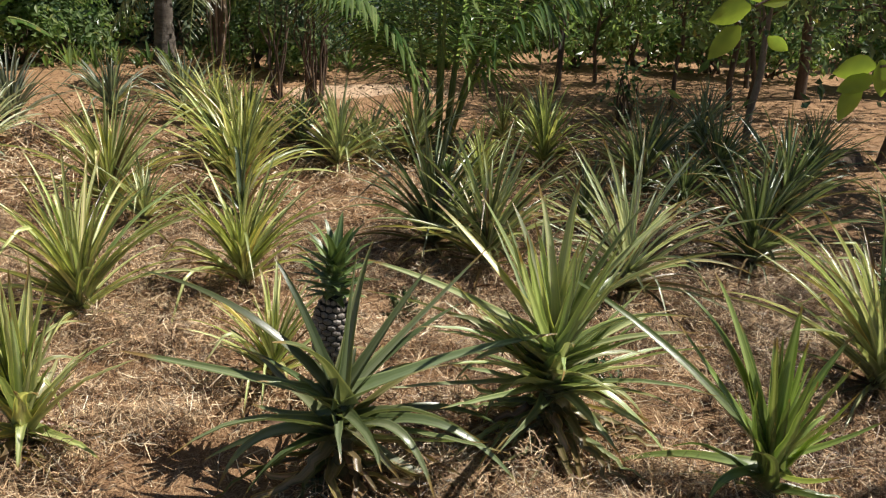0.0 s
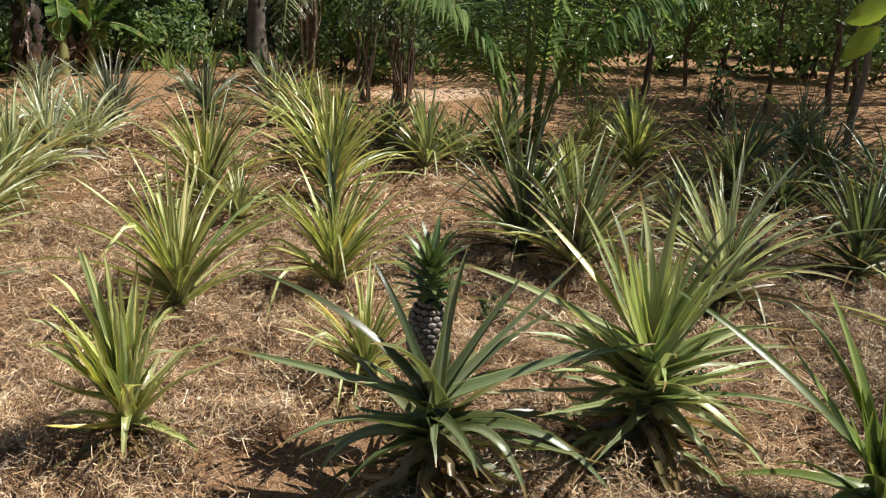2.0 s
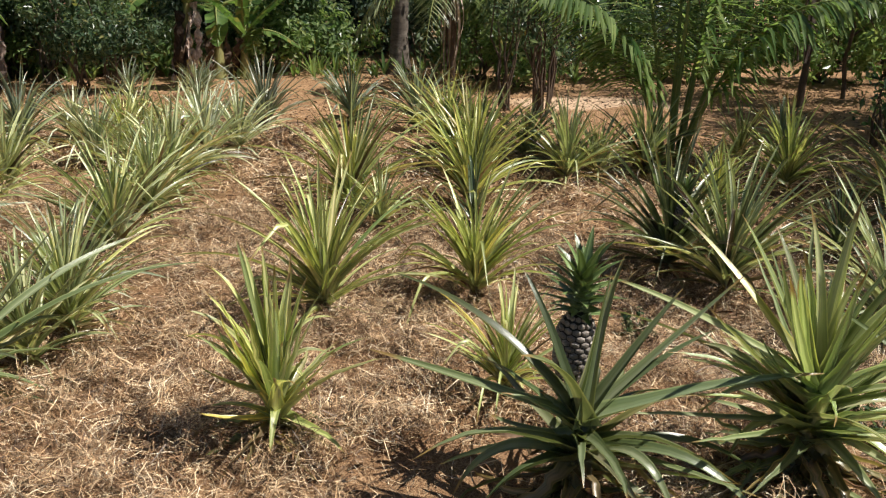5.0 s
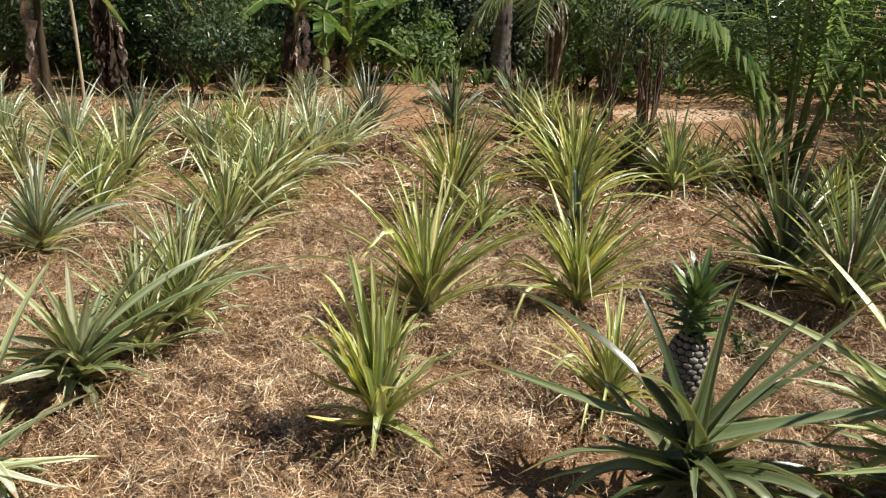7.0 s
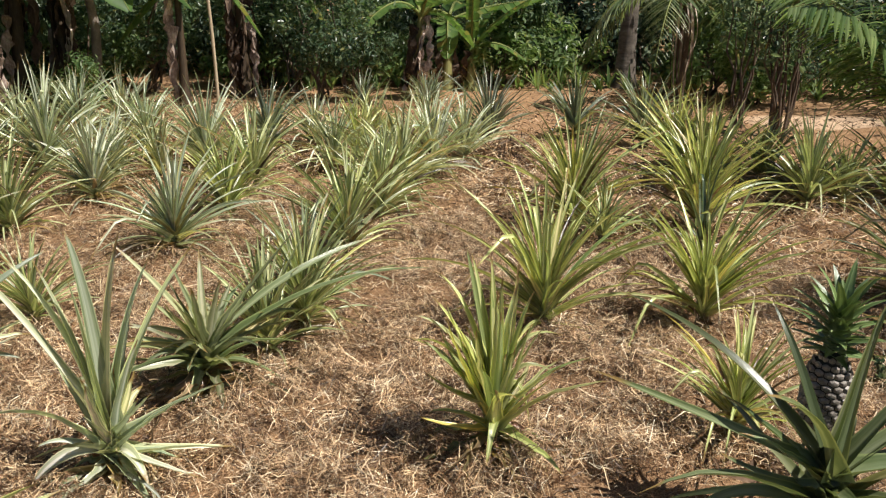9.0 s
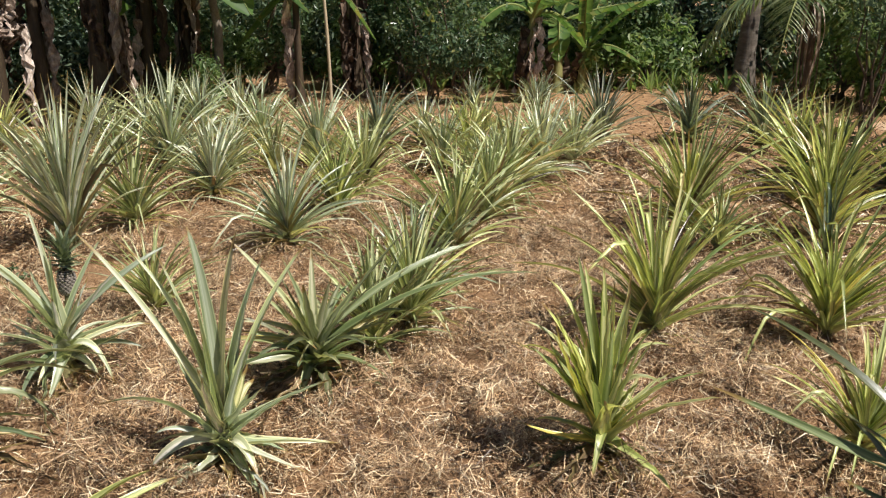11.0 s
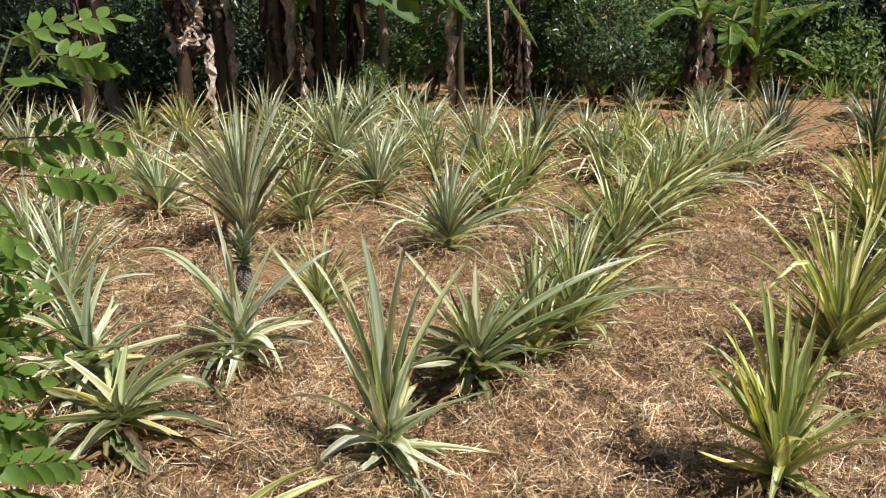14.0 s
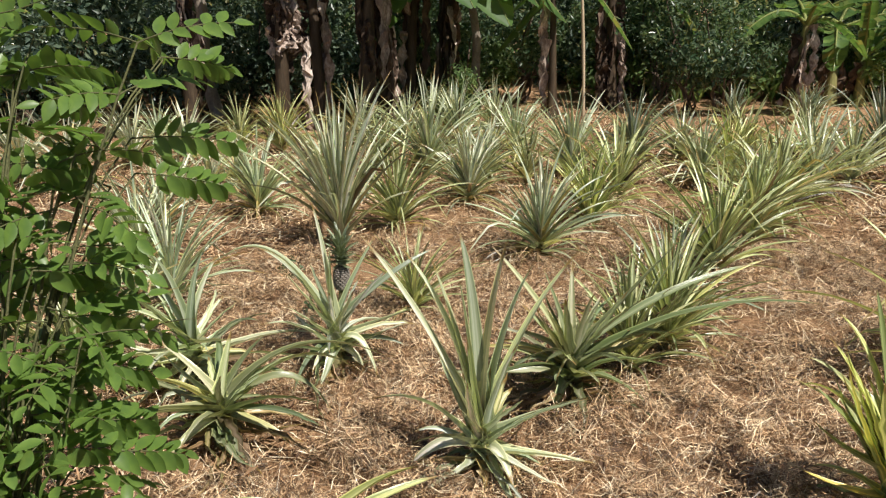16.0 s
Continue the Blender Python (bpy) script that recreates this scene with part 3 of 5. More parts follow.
HERO_LEAVES["fruited"] = [
    (-156, 0.08, 0.71, 0.2, 0.12, 0.06, 5.0), (-124, 0.44, 0.49, 0.2, 0.43, 0.35, 5.0), (-138, 0.29, 0.53, 0.2, 0.44, 0.1, 5.0),
    (-117, 0.0, 0.56, 0.2, 0.12, -0.01, 5.0), (89, 0.22, 0.54, 0.2, 0.29, 0.01, 4.5), (82, 0.46, 0.46, 0.2, 0.42, 0.06, 5.0),
    (79, 0.36, 0.23, 0.16, 0.45, 0.0, 4.5), (33, 0.2, 0.01, 0.12, 0.52, 0.21, 5.0), (63, 0.28, 0.11, 0.12, 0.55, 0.07, 4.5),
    (-45, 0.16, 0.01, 0.12, 0.29, 0.01, 5.0),
]
HERO_LEAVES["fruited"] += [
    (-90, 0.22, 0.01, 0.12, 0.48, 0.1, 5.0), (36, 0.11, 0.01, 0.12, 0.9, 0.04, 5.0),
]
HERO_LEAVES["flat"] = [
    (-144, 0.17, 0.56, 0.2, 0.22, 0.12, 5.0), (129, 0.12, 0.55, 0.2, 0.13, 0.06, 5.0), (109, 0.17, 0.52, 0.2, 0.17, 0.04, 5.0),
    (-115, 0.38, 0.49, 0.2, 0.5, 0.11, 5.0), (-108, 0.4, 0.41, 0.2, 0.37, 0.1, 5.0), (83, 0.55, 0.1, 0.12, 0.59, 0.11, 5.0),
    (-67, 0.31, 0.01, 0.12, 0.51, 0.04, 5.0),
]
HERO_LEAVES["flat"] += [
    (31, 0.15, 0.01, 0.12, 0.47, -0.08, 5.0), (-142, 0.27, 0.55, 0.2, 0.33, 0.06, 5.0),
]
HERO_LEAVES["low"] = [
    (82, 0.65, 0.16, 0.13, 0.37, 0.3, 5), (80, 0.53, 0.13, 0.1, 0.47, 0.29, 5), (71, 0.38, 0.05, 0.1, 0.59, 0.29, 5),
    (80, 0.31, 0.11, 0.1, 0.48, 0.25, 5), (46, 0.24, 0.01, 0.1, 0.72, 0.03, 5), (3, 0.22, 0.01, 0.1, 0.38, -0.07, 5),
    (-68, 0.23, 0.04, 0.1, 0.37, 0.06, 5), (-109, 0.27, 0.27, 0.13, 0.45, 0.09, 5), (125, 0.12, 0.37, 0.16, 0.33, 0.01, 5),
    (102, 0.23, 0.32, 0.16, 0.34, 0.04, 5), (-136, 0.22, 0.37, 0.16, 0.27, 0.02, 5),
]
HERO_LEAVES["corner"] = [
    (86, 0.33, 0.17, 0.06, 0.42, 0.07, 6.0), (77, 0.37, 0.13, 0.05, 0.42, 0.05, 5.5), (-80, 0.3, 0.2, 0.05, 0.42, 0.13, 5.0),
    (-40, 0.3, 0.15, 0.05, 0.42, 0.13, 5.0), (-120, 0.28, 0.16, 0.05, 0.42, 0.13, 5.0),
]
HEROES = [
    ("corner", -2.14, 0.86, 0.06, LIME, "low pineapple plant with broad yellow-green leaves"),
    ("fruiting", -0.30, 2.04, 0.30, (0.165, 0.19, 0.09), "green pineapple plant with arching leaves and a dark fruit"),
    ("large", 0.32, 2.36, 0.34, (0.33, 0.37, 0.175), "large pale-green pineapple plant with a dense rosette of leaves"),
    ("shaded", 0.91, 2.05, 0.16, (0.23, 0.30, 0.09), "half-shaded bright green pineapple plant with upright strap leaves"),
    ("lime", -1.26, 2.17, 0.17, LIME, "yellow-green pineapple plant with upright leaves in dry straw"),
    ("silver", -2.16, 1.45, 0.16, SILVER, "silvery green pineapple plant with stiff upright leaves"),
    ("sprawling", -2.33, 2.00, 0.20, (0.29, 0.315, 0.17), "sprawling grey-green pineapple plant beside a straw-covered path"),
    ("fruited", -3.13, 1.48, 0.20, SILVER, "silvery pineapple plant with a small fruit in its heart"),
    ("low", -2.88, 0.90, 0.16, (0.36, 0.39, 0.22), "low pineapple plant with long leaves lying over the straw"),
    ("flat", -3.35, 0.98, 0.20, SILVER, "sprawling pineapple plant with leaves lying on the straw"),
]


def tinted(colour, rng, spread=0.12):
    k = rng.uniform(1 - spread, 1 + spread)
    return tuple(max(0.0, c * k * rng.uniform(1 - spread / 2, 1 + spread / 2)) for c in colour)


def stem_mesh(h=0.12):
    V, F, U = tube([(0, 0, -0.03), (0, 0, 0.02), (0, 0, h * 0.6), (0, 0, h)], [0.036, 0.034, 0.024, 0.002], 7)
    return as_mesh("stem", V, F, STEM, U)


STEM_MESH = stem_mesh()


def hero_leaf_mesh(reach, tip, root, lead, bow, width, rng, limp=0.0):
    """A strap leaf from its root on the stem, over a control point, to its tip."""
    n = 13
    q = np.linspace(0, 1, n)[:, None]
    A, T = np.array([0.012, 0, root]), np.array([reach, 0, tip])
    M = np.array([0.012 + reach * lead, 0, root + (tip - root) * 0.5 + bow])
    C = (1 - q) ** 2 * A + 2 * q * (1 - q) * M + q ** 2 * T
    C[:, 2] = np.maximum(C[:, 2], 0.012)
    C[:, 1] += (q[:, 0] ** 2) * rng.normal(0, 0.10 + 0.6 * limp) * min(0.25, reach)
    C[1:-1] += rng.normal(0, 0.006 * limp, (n - 2, 3))
    turn = rng.normal(0, 0.5 + 0.9 * limp)
    side = np.array([0, 1.0, 0]) + q * np.array([0, 0, turn])
    side /= np.linalg.norm(side, axis=1)[:, None]
    V, F, U = strip(C, blade_width(n, width), side, 0.44 - 0.18 * q)
    return as_mesh("leaf", V, F, BLADE, U)


def fruit_mesh(height, radius):
    """Fruit body with rows of raised eyes."""
    def outline(v):
        return radius * (1 - abs(2 * v - 0.92) ** 3.2 * 0.42)
    rings, sides = 14, 20
    V, F, slots = [], [], []
    for i in range(rings + 1):
        v = i / rings
        r = outline(v) * (0.955 if 0 < i < rings else 0.55)
        for j in range(sides):
            a = 2 * math.pi * j / sides
            V.append((r * math.cos(a), r * math.sin(a), v * height))
    for i in range(rings):
        for j in range(sides):
            k = (j + 1) % sides
            F.append((i * sides + j, i * sides + k, (i + 1) * sides + k, (i + 1) * sides + j))
            slots.append(1)
    F.append(tuple(range(sides - 1, -1, -1)))
    F.append(tuple(rings * sides + j for j in range(sides)))
    slots += [1, 1]
    rows, around = 12, 12
    for i in range(rows):
        v = (i + 0.5) / rows
        r = outline(v)
        for j in range(around):
            a = 2 * math.pi * (j + 0.5 * (i % 2)) / around
            da, dz = math.pi / around * 0.98, height / rows * 0.64
            k = len(V)
            for s in range(6):
                q = math.pi / 3 * s + math.pi / 6
                aa, zz = a + da * math.cos(q) * 1.08, v * height + dz * math.sin(q) * 0.95
                V.append((r * 0.975 * math.cos(aa), r * 0.975 * math.sin(aa), zz))
            for s in range(6):
                q = math.pi / 3 * s + math.pi / 6
                aa, zz = a + da * math.cos(q) * 0.6, v * height + dz * math.sin(q) * 0.55
                V.append((r * 1.075 * math.cos(aa), r * 1.075 * math.sin(aa), zz))
            V.append((r * 1.09 * math.cos(a), r * 1.09 * math.sin(a), v * height - dz * 0.1))
            for s in range(6):
                e = (s + 1) % 6
                F.append((k + s, k + e, k + 6 + e, k + 6 + s))
                F.append((k + 6 + s, k + 6 + e, k + 12))
                slots += [0, 0]
    return as_mesh("fruit", V, F, [EYE_SKIN, FRUIT_SKIN], None, False, slots)


def crown_mesh(height, spread, n, rng):
    pieces = []
    for i in range(n):
        f = i / (n - 1)
        az, el = i * 2.39996, radians(15 + 62 * f)
        length = height * (0.28 + 0.42 * f) * rng.uniform(0.85, 1.1)
        s = np.linspace(0, 1, 6)
        r = (0.012 + length * np.cos(el) * (s + 0.35 * f * s ** 2)) * spread
        z = f * height * 0.55 + length * (np.sin(el) * s - 0.25 * s ** 2)
        C = np.stack([r * math.cos(az), r * math.sin(az), z], 1)
        pieces.append(strip(C, blade_width(6, height * 0.13), (-math.sin(az), math.cos(az), 0), 0.2))
    V, F, U = joined(pieces)
    return as_mesh("crown", V, F, CROWN, U)


def add_fruit(plant, at, height, radius, crown, colour, rng, label):
    stalk_v, stalk_f, stalk_u = tube([(0, 0, 0.06), (at[0] * 0.5, at[1] * 0.5, at[2] * 0.6), at], [0.016, 0.014, 0.013], 7)
    child("stalk", as_mesh("stalk", stalk_v, stalk_f, STEM, stalk_u), plant)
    fruit = child("fruit", fruit_mesh(height, radius), plant, pose(*at, 2, 3, 20), label)
    child("crown", crown_mesh(*crown, 46, rng), fruit, pose(0, 0, height * 0.96), "spiky green crown", colour)
    return fruit


# short leaves to add, their spread, share of hanging ones and of upright ones, height
FILL = {"fruiting": (52, 1.25, 0.62, 0.1, 0.6), "large": (124, 1.35, 0.46, 0.22, 1.0), "shaded": (30, 0.9, 0.2, 0.6, 1.0), "lime": (70, 0.85, 0.36, 0.45, 1.0), "silver": (44, 0.85, 0.46, 0.32, 0.85),
        "sprawling": (74, 1.1, 0.45, 0.2, 0.9), "fruited": (30, 0.85, 0.34, 0.3, 0.7), "flat": (44, 1.2, 0.4, 0.25, 0.8), "low": (40, 1.1, 0.55, 0.2, 0.9), "corner": (0, 1.0, 0.4, 0.2, 1.0)}
DRY_LEAF = (0.34, 0.25, 0.12)


def hero_plant(key, x, y, heart, tone, label, more, wide, hanging, upright, high):
    """The long leaves one by one, then short ones round the stem: dry and drooping below, upright in the heart."""
    rng = np.random.default_rng(len(key) * 7 + 3)
    plant = thing("pineapple_plant", (x, y, ground_z(x, y)), label, "pineapple plant", "pineapple plants of the field")
    child("stem", STEM_MESH, plant, Matrix.Diagonal((1.0, 1.0, max(1.0, heart / 0.12), 1)))
    for az, reach, tip, root, lead, bow, w in HERO_LEAVES[key]:
        child("leaf", hero_leaf_mesh(reach, tip, root, lead, bow, w / 100, rng), plant, pose(0, 0, 0, 0, 0, az), colour=tinted(tone, rng))
    top = max(row[2] for row in HERO_LEAVES[key]) * high
    for i in range(more):
        f = i / max(1, more - 1)
        az, root = i * 137.5 + rng.normal(0, 20), 0.025 + (heart - 0.02) * f ** 0.9 * rng.uniform(0.85, 1.0)
        hue = tone
        if f < hanging:         # old leaves hanging to the ground, greens darkened for the shade there
            reach, tip, bow, w = wide * rng.uniform(0.10, 0.32), rng.uniform(0.012, 0.04), rng.uniform(-0.03, 0.09), rng.uniform(0.028, 0.042)
            hue = tuple(c * 0.7 for c in tone)
            if rng.random() < 0.66:
                hue = DRY_LEAF if rng.random() < 0.6 else (0.17, 0.11, 0.065)
        elif f < 1 - upright:   # arching leaves
            reach, tip, bow, w = wide * rng.uniform(0.2, 0.42), root + rng.uniform(-0.05, 0.55) * (top - root), rng.uniform(0.0, 0.13), rng.uniform(0.034, 0.046)
        else:                   # young leaves of the heart
            reach, tip, bow, w = wide * rng.uniform(0.05, 0.26), root + rng.uniform(0.3, 0.9) * (top - root), rng.uniform(-0.02, 0.05), rng.uniform(0.03, 0.043)
        child("leaf", hero_leaf_mesh(reach, tip, root, rng.uniform(0.35, 0.6), bow, w, rng, 1.0 if f < hanging else 0.2), plant, pose(0, 0, 0, 0, 0, az), colour=tinted(hue, rng, 0.18))
    return plant


hero_things = {}
for key, x, y, h0, tone, label in HEROES:
    hero_things[key] = hero_plant(key, x, y, h0, tone, label, *FILL[key])
add_fruit(hero_things["fruiting"], (-0.06, 0.25, 0.315), 0.205, 0.058, (0.24, 1.25), (0.14, 0.20, 0.07), np.random.default_rng(5), "ripening pineapple with dark purple-grey eyes")
add_fruit(hero_things["fruited"], (-0.08, 0.09, 0.33), 0.10, 0.033, (0.17, 1.0), (0.20, 0.235, 0.14), np.random.default_rng(6), "small dark young pineapple")


# ---- the other plants of the rows ----
def leaf_library():
    """Blades of unit length, from upright to arching, in five steps of three."""
    rng, shelf = np.random.default_rng(21), []
    for el, bend in ((84, 10), (74, 22), (62, 38), (46, 58), (26, 62)):
        row = []
        for k in range(4):
            s = np.linspace(0, 1, 11)
            ang = np.radians(el + rng.normal(0, 3) - (bend + rng.normal(0, 8)) * s ** 1.4)
            step = 1 / 10
            r = np.concatenate([[0], np.cumsum(np.cos(ang[1:]) * step)])
            z = np.concatenate([[0], np.cumsum(np.sin(ang[1:]) * step)])
            if k == 3:
                z = z - np.maximum(0, s - rng.uniform(0.55, 0.7)) * rng.uniform(0.6, 1.3)
            C = np.stack([r, s ** 2 * rng.normal(0, 0.09), z], 1)
            side = np.array([0, 1.0, 0]) + s[:, None] * np.array([0, 0, rng.normal(0, 0.6)])
            side /= np.linalg.norm(side, axis=1)[:, None]
            V, F, U = strip(C, blade_width(11, 0.066), side, 0.44 - 0.18 * s[:, None])
            row.append((as_mesh("leaf", V, F, BLADE, U), (V, F, U)))
        shelf.append(row)
    return shelf


SHELF = leaf_library()


def field_plant(x, y, size, tone, seed, label, lush=1.0, steep=1.0):
    """A rosette: upright young leaves in the heart, arching old ones outside."""
    rng = np.random.default_rng(seed)
    plant = thing("pineapple_plant", (x, y, ground_z(x, y)), label, "pineapple plant", "pineapple plants of the field")
    child("stem", STEM_MESH, plant)
    d = math.hypot(x, y)
    n = int(84 * lush)
    single = 1.0 if d < 3.3 else 0.5 if d < 5.4 else 0.26
    inner, dry, inner_tone = [], [], tinted(tone, rng, 0.1)
    for i in range(n):
        f = (i + 0.5) / n
        band = min(4, max(0, int(round(((1 - f) ** 0.85 * 4.6 - 0.3) * steep + rng.normal(0, 0.45)))))
        length = size * (1.15 - 0.3 * abs(f - 0.45)) * rng.uniform(0.72, 1.16) * (0.78 if band == 4 else 1.0)
        wide = rng.uniform(0.46, 0.72) * (1.1 if d > 6 else 1.0) * (0.72 / max(size, 0.4)) ** 0.5
        hue, old = tinted(tone, rng, 0.15), False
        # dry lower leaves, browns deepened to paint shade at the foot
        if band >= 2 and rng.random() < (0.6 if band == 4 else 0.2):
            hue, old = tinted((0.37, 0.31, 0.14) if rng.random() < 0.6 else (0.13, 0.085, 0.05), rng, 0.2), band == 4
        m = pose(0, 0, 0.02 + 0.2 * size * f, rng.normal(0, 4), rng.normal(0, 5), math.degrees(i * 2.39996) + rng.normal(0, 14)) @ Matrix.Diagonal((length, length * wide, length, 1))
        mesh, (V, F, U) = SHELF[band][3 if rng.random() < 0.13 else rng.integers(3)]
        if rng.random() > single:
            M = np.array(m)
            (dry if old else inner).append((V @ M[:3, :3].T + M[:3, 3], F, U))
            continue
        child("leaf", mesh, plant, m, colour=hue)
    # dry leaves' brown is darkened too, as foot shade
    for name, pieces, hue in (("inner_foliage", inner, inner_tone), ("dry_foliage", dry, (0.25, 0.18, 0.095))):
        if pieces:
            V, F, U = joined(pieces)
            tagged(child(name, as_mesh(name, V, F, BLADE, U), plant, colour=hue), kind="stuff")
    return plant


LABELS = {
    "lime": "yellow-green pineapple plant in a row on dry straw",
    "light": "pale green pineapple plant with long arching leaves",
    "silver": "silvery green pineapple plant in a row on dry straw",
    "blue": "blue-green pineapple plant at the edge of the red track",
    "deep": "pineapple plant with part shade painted into its green",
    "dark": "pineapple plant with shade painted into its dark green",
}
NEAR_ROWS = [
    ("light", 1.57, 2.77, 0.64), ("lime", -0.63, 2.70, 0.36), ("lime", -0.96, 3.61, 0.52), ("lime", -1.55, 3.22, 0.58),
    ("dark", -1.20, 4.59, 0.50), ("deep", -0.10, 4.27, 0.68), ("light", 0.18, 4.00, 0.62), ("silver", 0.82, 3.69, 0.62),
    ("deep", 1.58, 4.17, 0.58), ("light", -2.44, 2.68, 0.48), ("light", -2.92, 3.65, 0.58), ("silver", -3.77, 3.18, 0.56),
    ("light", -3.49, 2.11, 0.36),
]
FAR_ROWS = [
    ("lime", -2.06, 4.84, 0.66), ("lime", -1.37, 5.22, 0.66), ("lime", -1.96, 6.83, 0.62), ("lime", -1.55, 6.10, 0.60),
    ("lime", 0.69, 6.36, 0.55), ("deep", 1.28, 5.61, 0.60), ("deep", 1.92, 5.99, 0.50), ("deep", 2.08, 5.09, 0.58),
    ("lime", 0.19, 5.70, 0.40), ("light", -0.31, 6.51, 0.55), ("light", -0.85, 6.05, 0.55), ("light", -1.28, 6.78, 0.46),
    ("light", -0.66, 6.26, 0.44), ("blue", -3.79, 7.07, 0.62), ("blue", -3.22, 7.80, 0.58), ("blue", -2.52, 7.80, 0.60),
    ("blue", 2.17, 7.31, 0.55), ("blue", 0.82, 8.08, 0.40), ("light", -3.16, 4.31, 0.56), ("light", -3.44, 5.00, 0.58),
    ("silver", -3.57, 5.67, 0.56), ("silver", -3.59, 6.22, 0.54), ("lime", -4.07, 3.90, 0.48), ("silver", -5.08, 3.68, 0.50),
]
BACK_ROWS = [
    ("silver", -5.19, 4.84, 0.64), ("blue", -5.28, 5.67, 0.58), ("silver", -7.09, 5.61, 0.56), ("silver", -4.35, 5.41, 0.52),
    ("light", -5.26, 4.41, 0.45), ("silver", -7.06, 5.10, 0.58), ("blue", -6.09, 8.27, 0.40), ("blue", -5.59, 8.86, 0.40),
    ("silver", -5.79, 2.35, 0.52), ("light", -4.84, 2.90, 0.55), ("silver", -5.28, 3.86, 0.48), ("silver", -6.19, 4.11, 0.72),
    ("lime", -7.96, 3.58, 0.55), ("silver", -7.85, 4.42, 0.55), ("silver", -5.08, 1.30, 0.55), ("silver", -7.57, 1.51, 0.60),
    ("silver", -8.22, 2.21, 0.55), ("silver", -8.15, 2.70, 0.52), ("silver", -6.62, 2.32, 0.40), ("silver", -5.72, 1.64, 0.45),
    ("silver", -8.10, 1.23, 0.58), ("silver", -7.95, 5.67, 0.52), ("blue", -5.63, 9.14, 0.38), ("silver", -4.74, 2.42, 0.80),
]
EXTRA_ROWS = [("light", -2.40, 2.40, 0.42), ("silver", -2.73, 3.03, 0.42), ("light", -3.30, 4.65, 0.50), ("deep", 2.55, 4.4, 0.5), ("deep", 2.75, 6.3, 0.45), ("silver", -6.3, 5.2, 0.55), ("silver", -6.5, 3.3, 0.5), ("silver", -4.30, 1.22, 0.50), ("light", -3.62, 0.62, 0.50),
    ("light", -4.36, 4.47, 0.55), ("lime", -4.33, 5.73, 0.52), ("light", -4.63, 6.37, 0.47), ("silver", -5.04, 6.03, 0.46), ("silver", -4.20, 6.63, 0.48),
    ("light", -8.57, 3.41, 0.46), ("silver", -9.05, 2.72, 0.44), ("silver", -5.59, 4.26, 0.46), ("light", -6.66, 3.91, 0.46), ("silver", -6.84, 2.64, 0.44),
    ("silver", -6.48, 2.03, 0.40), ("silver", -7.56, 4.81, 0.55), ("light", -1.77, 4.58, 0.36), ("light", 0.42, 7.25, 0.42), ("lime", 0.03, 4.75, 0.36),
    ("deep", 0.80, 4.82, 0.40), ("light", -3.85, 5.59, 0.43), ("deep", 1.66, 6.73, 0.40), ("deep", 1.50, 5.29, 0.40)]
FRUITING = {1.57: ((0.0, 0.07, 0.18), 0.16, 0.05, (0.2, 1.0)), -0.10: ((0.05, 0.0, 0.26), 0.13, 0.045, (0.15, 1.0))}
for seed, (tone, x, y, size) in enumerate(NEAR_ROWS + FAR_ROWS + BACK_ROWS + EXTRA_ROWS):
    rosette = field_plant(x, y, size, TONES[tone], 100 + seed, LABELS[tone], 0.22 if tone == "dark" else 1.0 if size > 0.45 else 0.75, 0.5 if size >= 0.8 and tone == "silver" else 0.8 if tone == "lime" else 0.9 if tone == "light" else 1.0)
    if x in FRUITING:
        add_fruit(rosette, *FRUITING[x], (0.13, 0.19, 0.07), np.random.default_rng(seed), "dark green unripe pineapple")
        rosette["label"] = "fruiting " + LABELS[tone]


def fallen_leaves():
    """Dead strap leaves lying on the straw."""
    rng = np.random.default_rng(171)
    shapes = []
    for k in range(4):
        s = np.linspace(0, 1, 9)
        C = np.stack([0.32 * s - 0.16, 0.05 * np.sin(s * (2 + k)), 0.012 + 0.03 * np.abs(np.sin(s * (3 + k)))], 1)
        side = np.stack([0 * s, np.ones(9), 0.7 * np.sin(s * 4 + k)], 1)
        side /= np.linalg.norm(side, axis=1)[:, None]
        V, F, U = strip(C, blade_width(9, 0.035), side, 0.3)
        shapes.append(as_mesh("fallen_leaf", V, F, LITTER, U))
    for i in range(46):
        x, y = rng.uniform(-4.5, 1.8), rng.uniform(2.2, 5.0)
        ob = new("fallen_leaf", shapes[i % 4])
        k = rng.uniform(0.4, 0.8)
        ob.matrix_basis = pose(x, y, ground_z(x, y) + 0.02, 0, 0, rng.uniform(0, 360)) @ Matrix.Diagonal((k, k, k, 1))
        tagged(ob, "dry brown pineapple leaf lying on the straw", "dead leaf", "fallen leaves")


fallen_leaves()

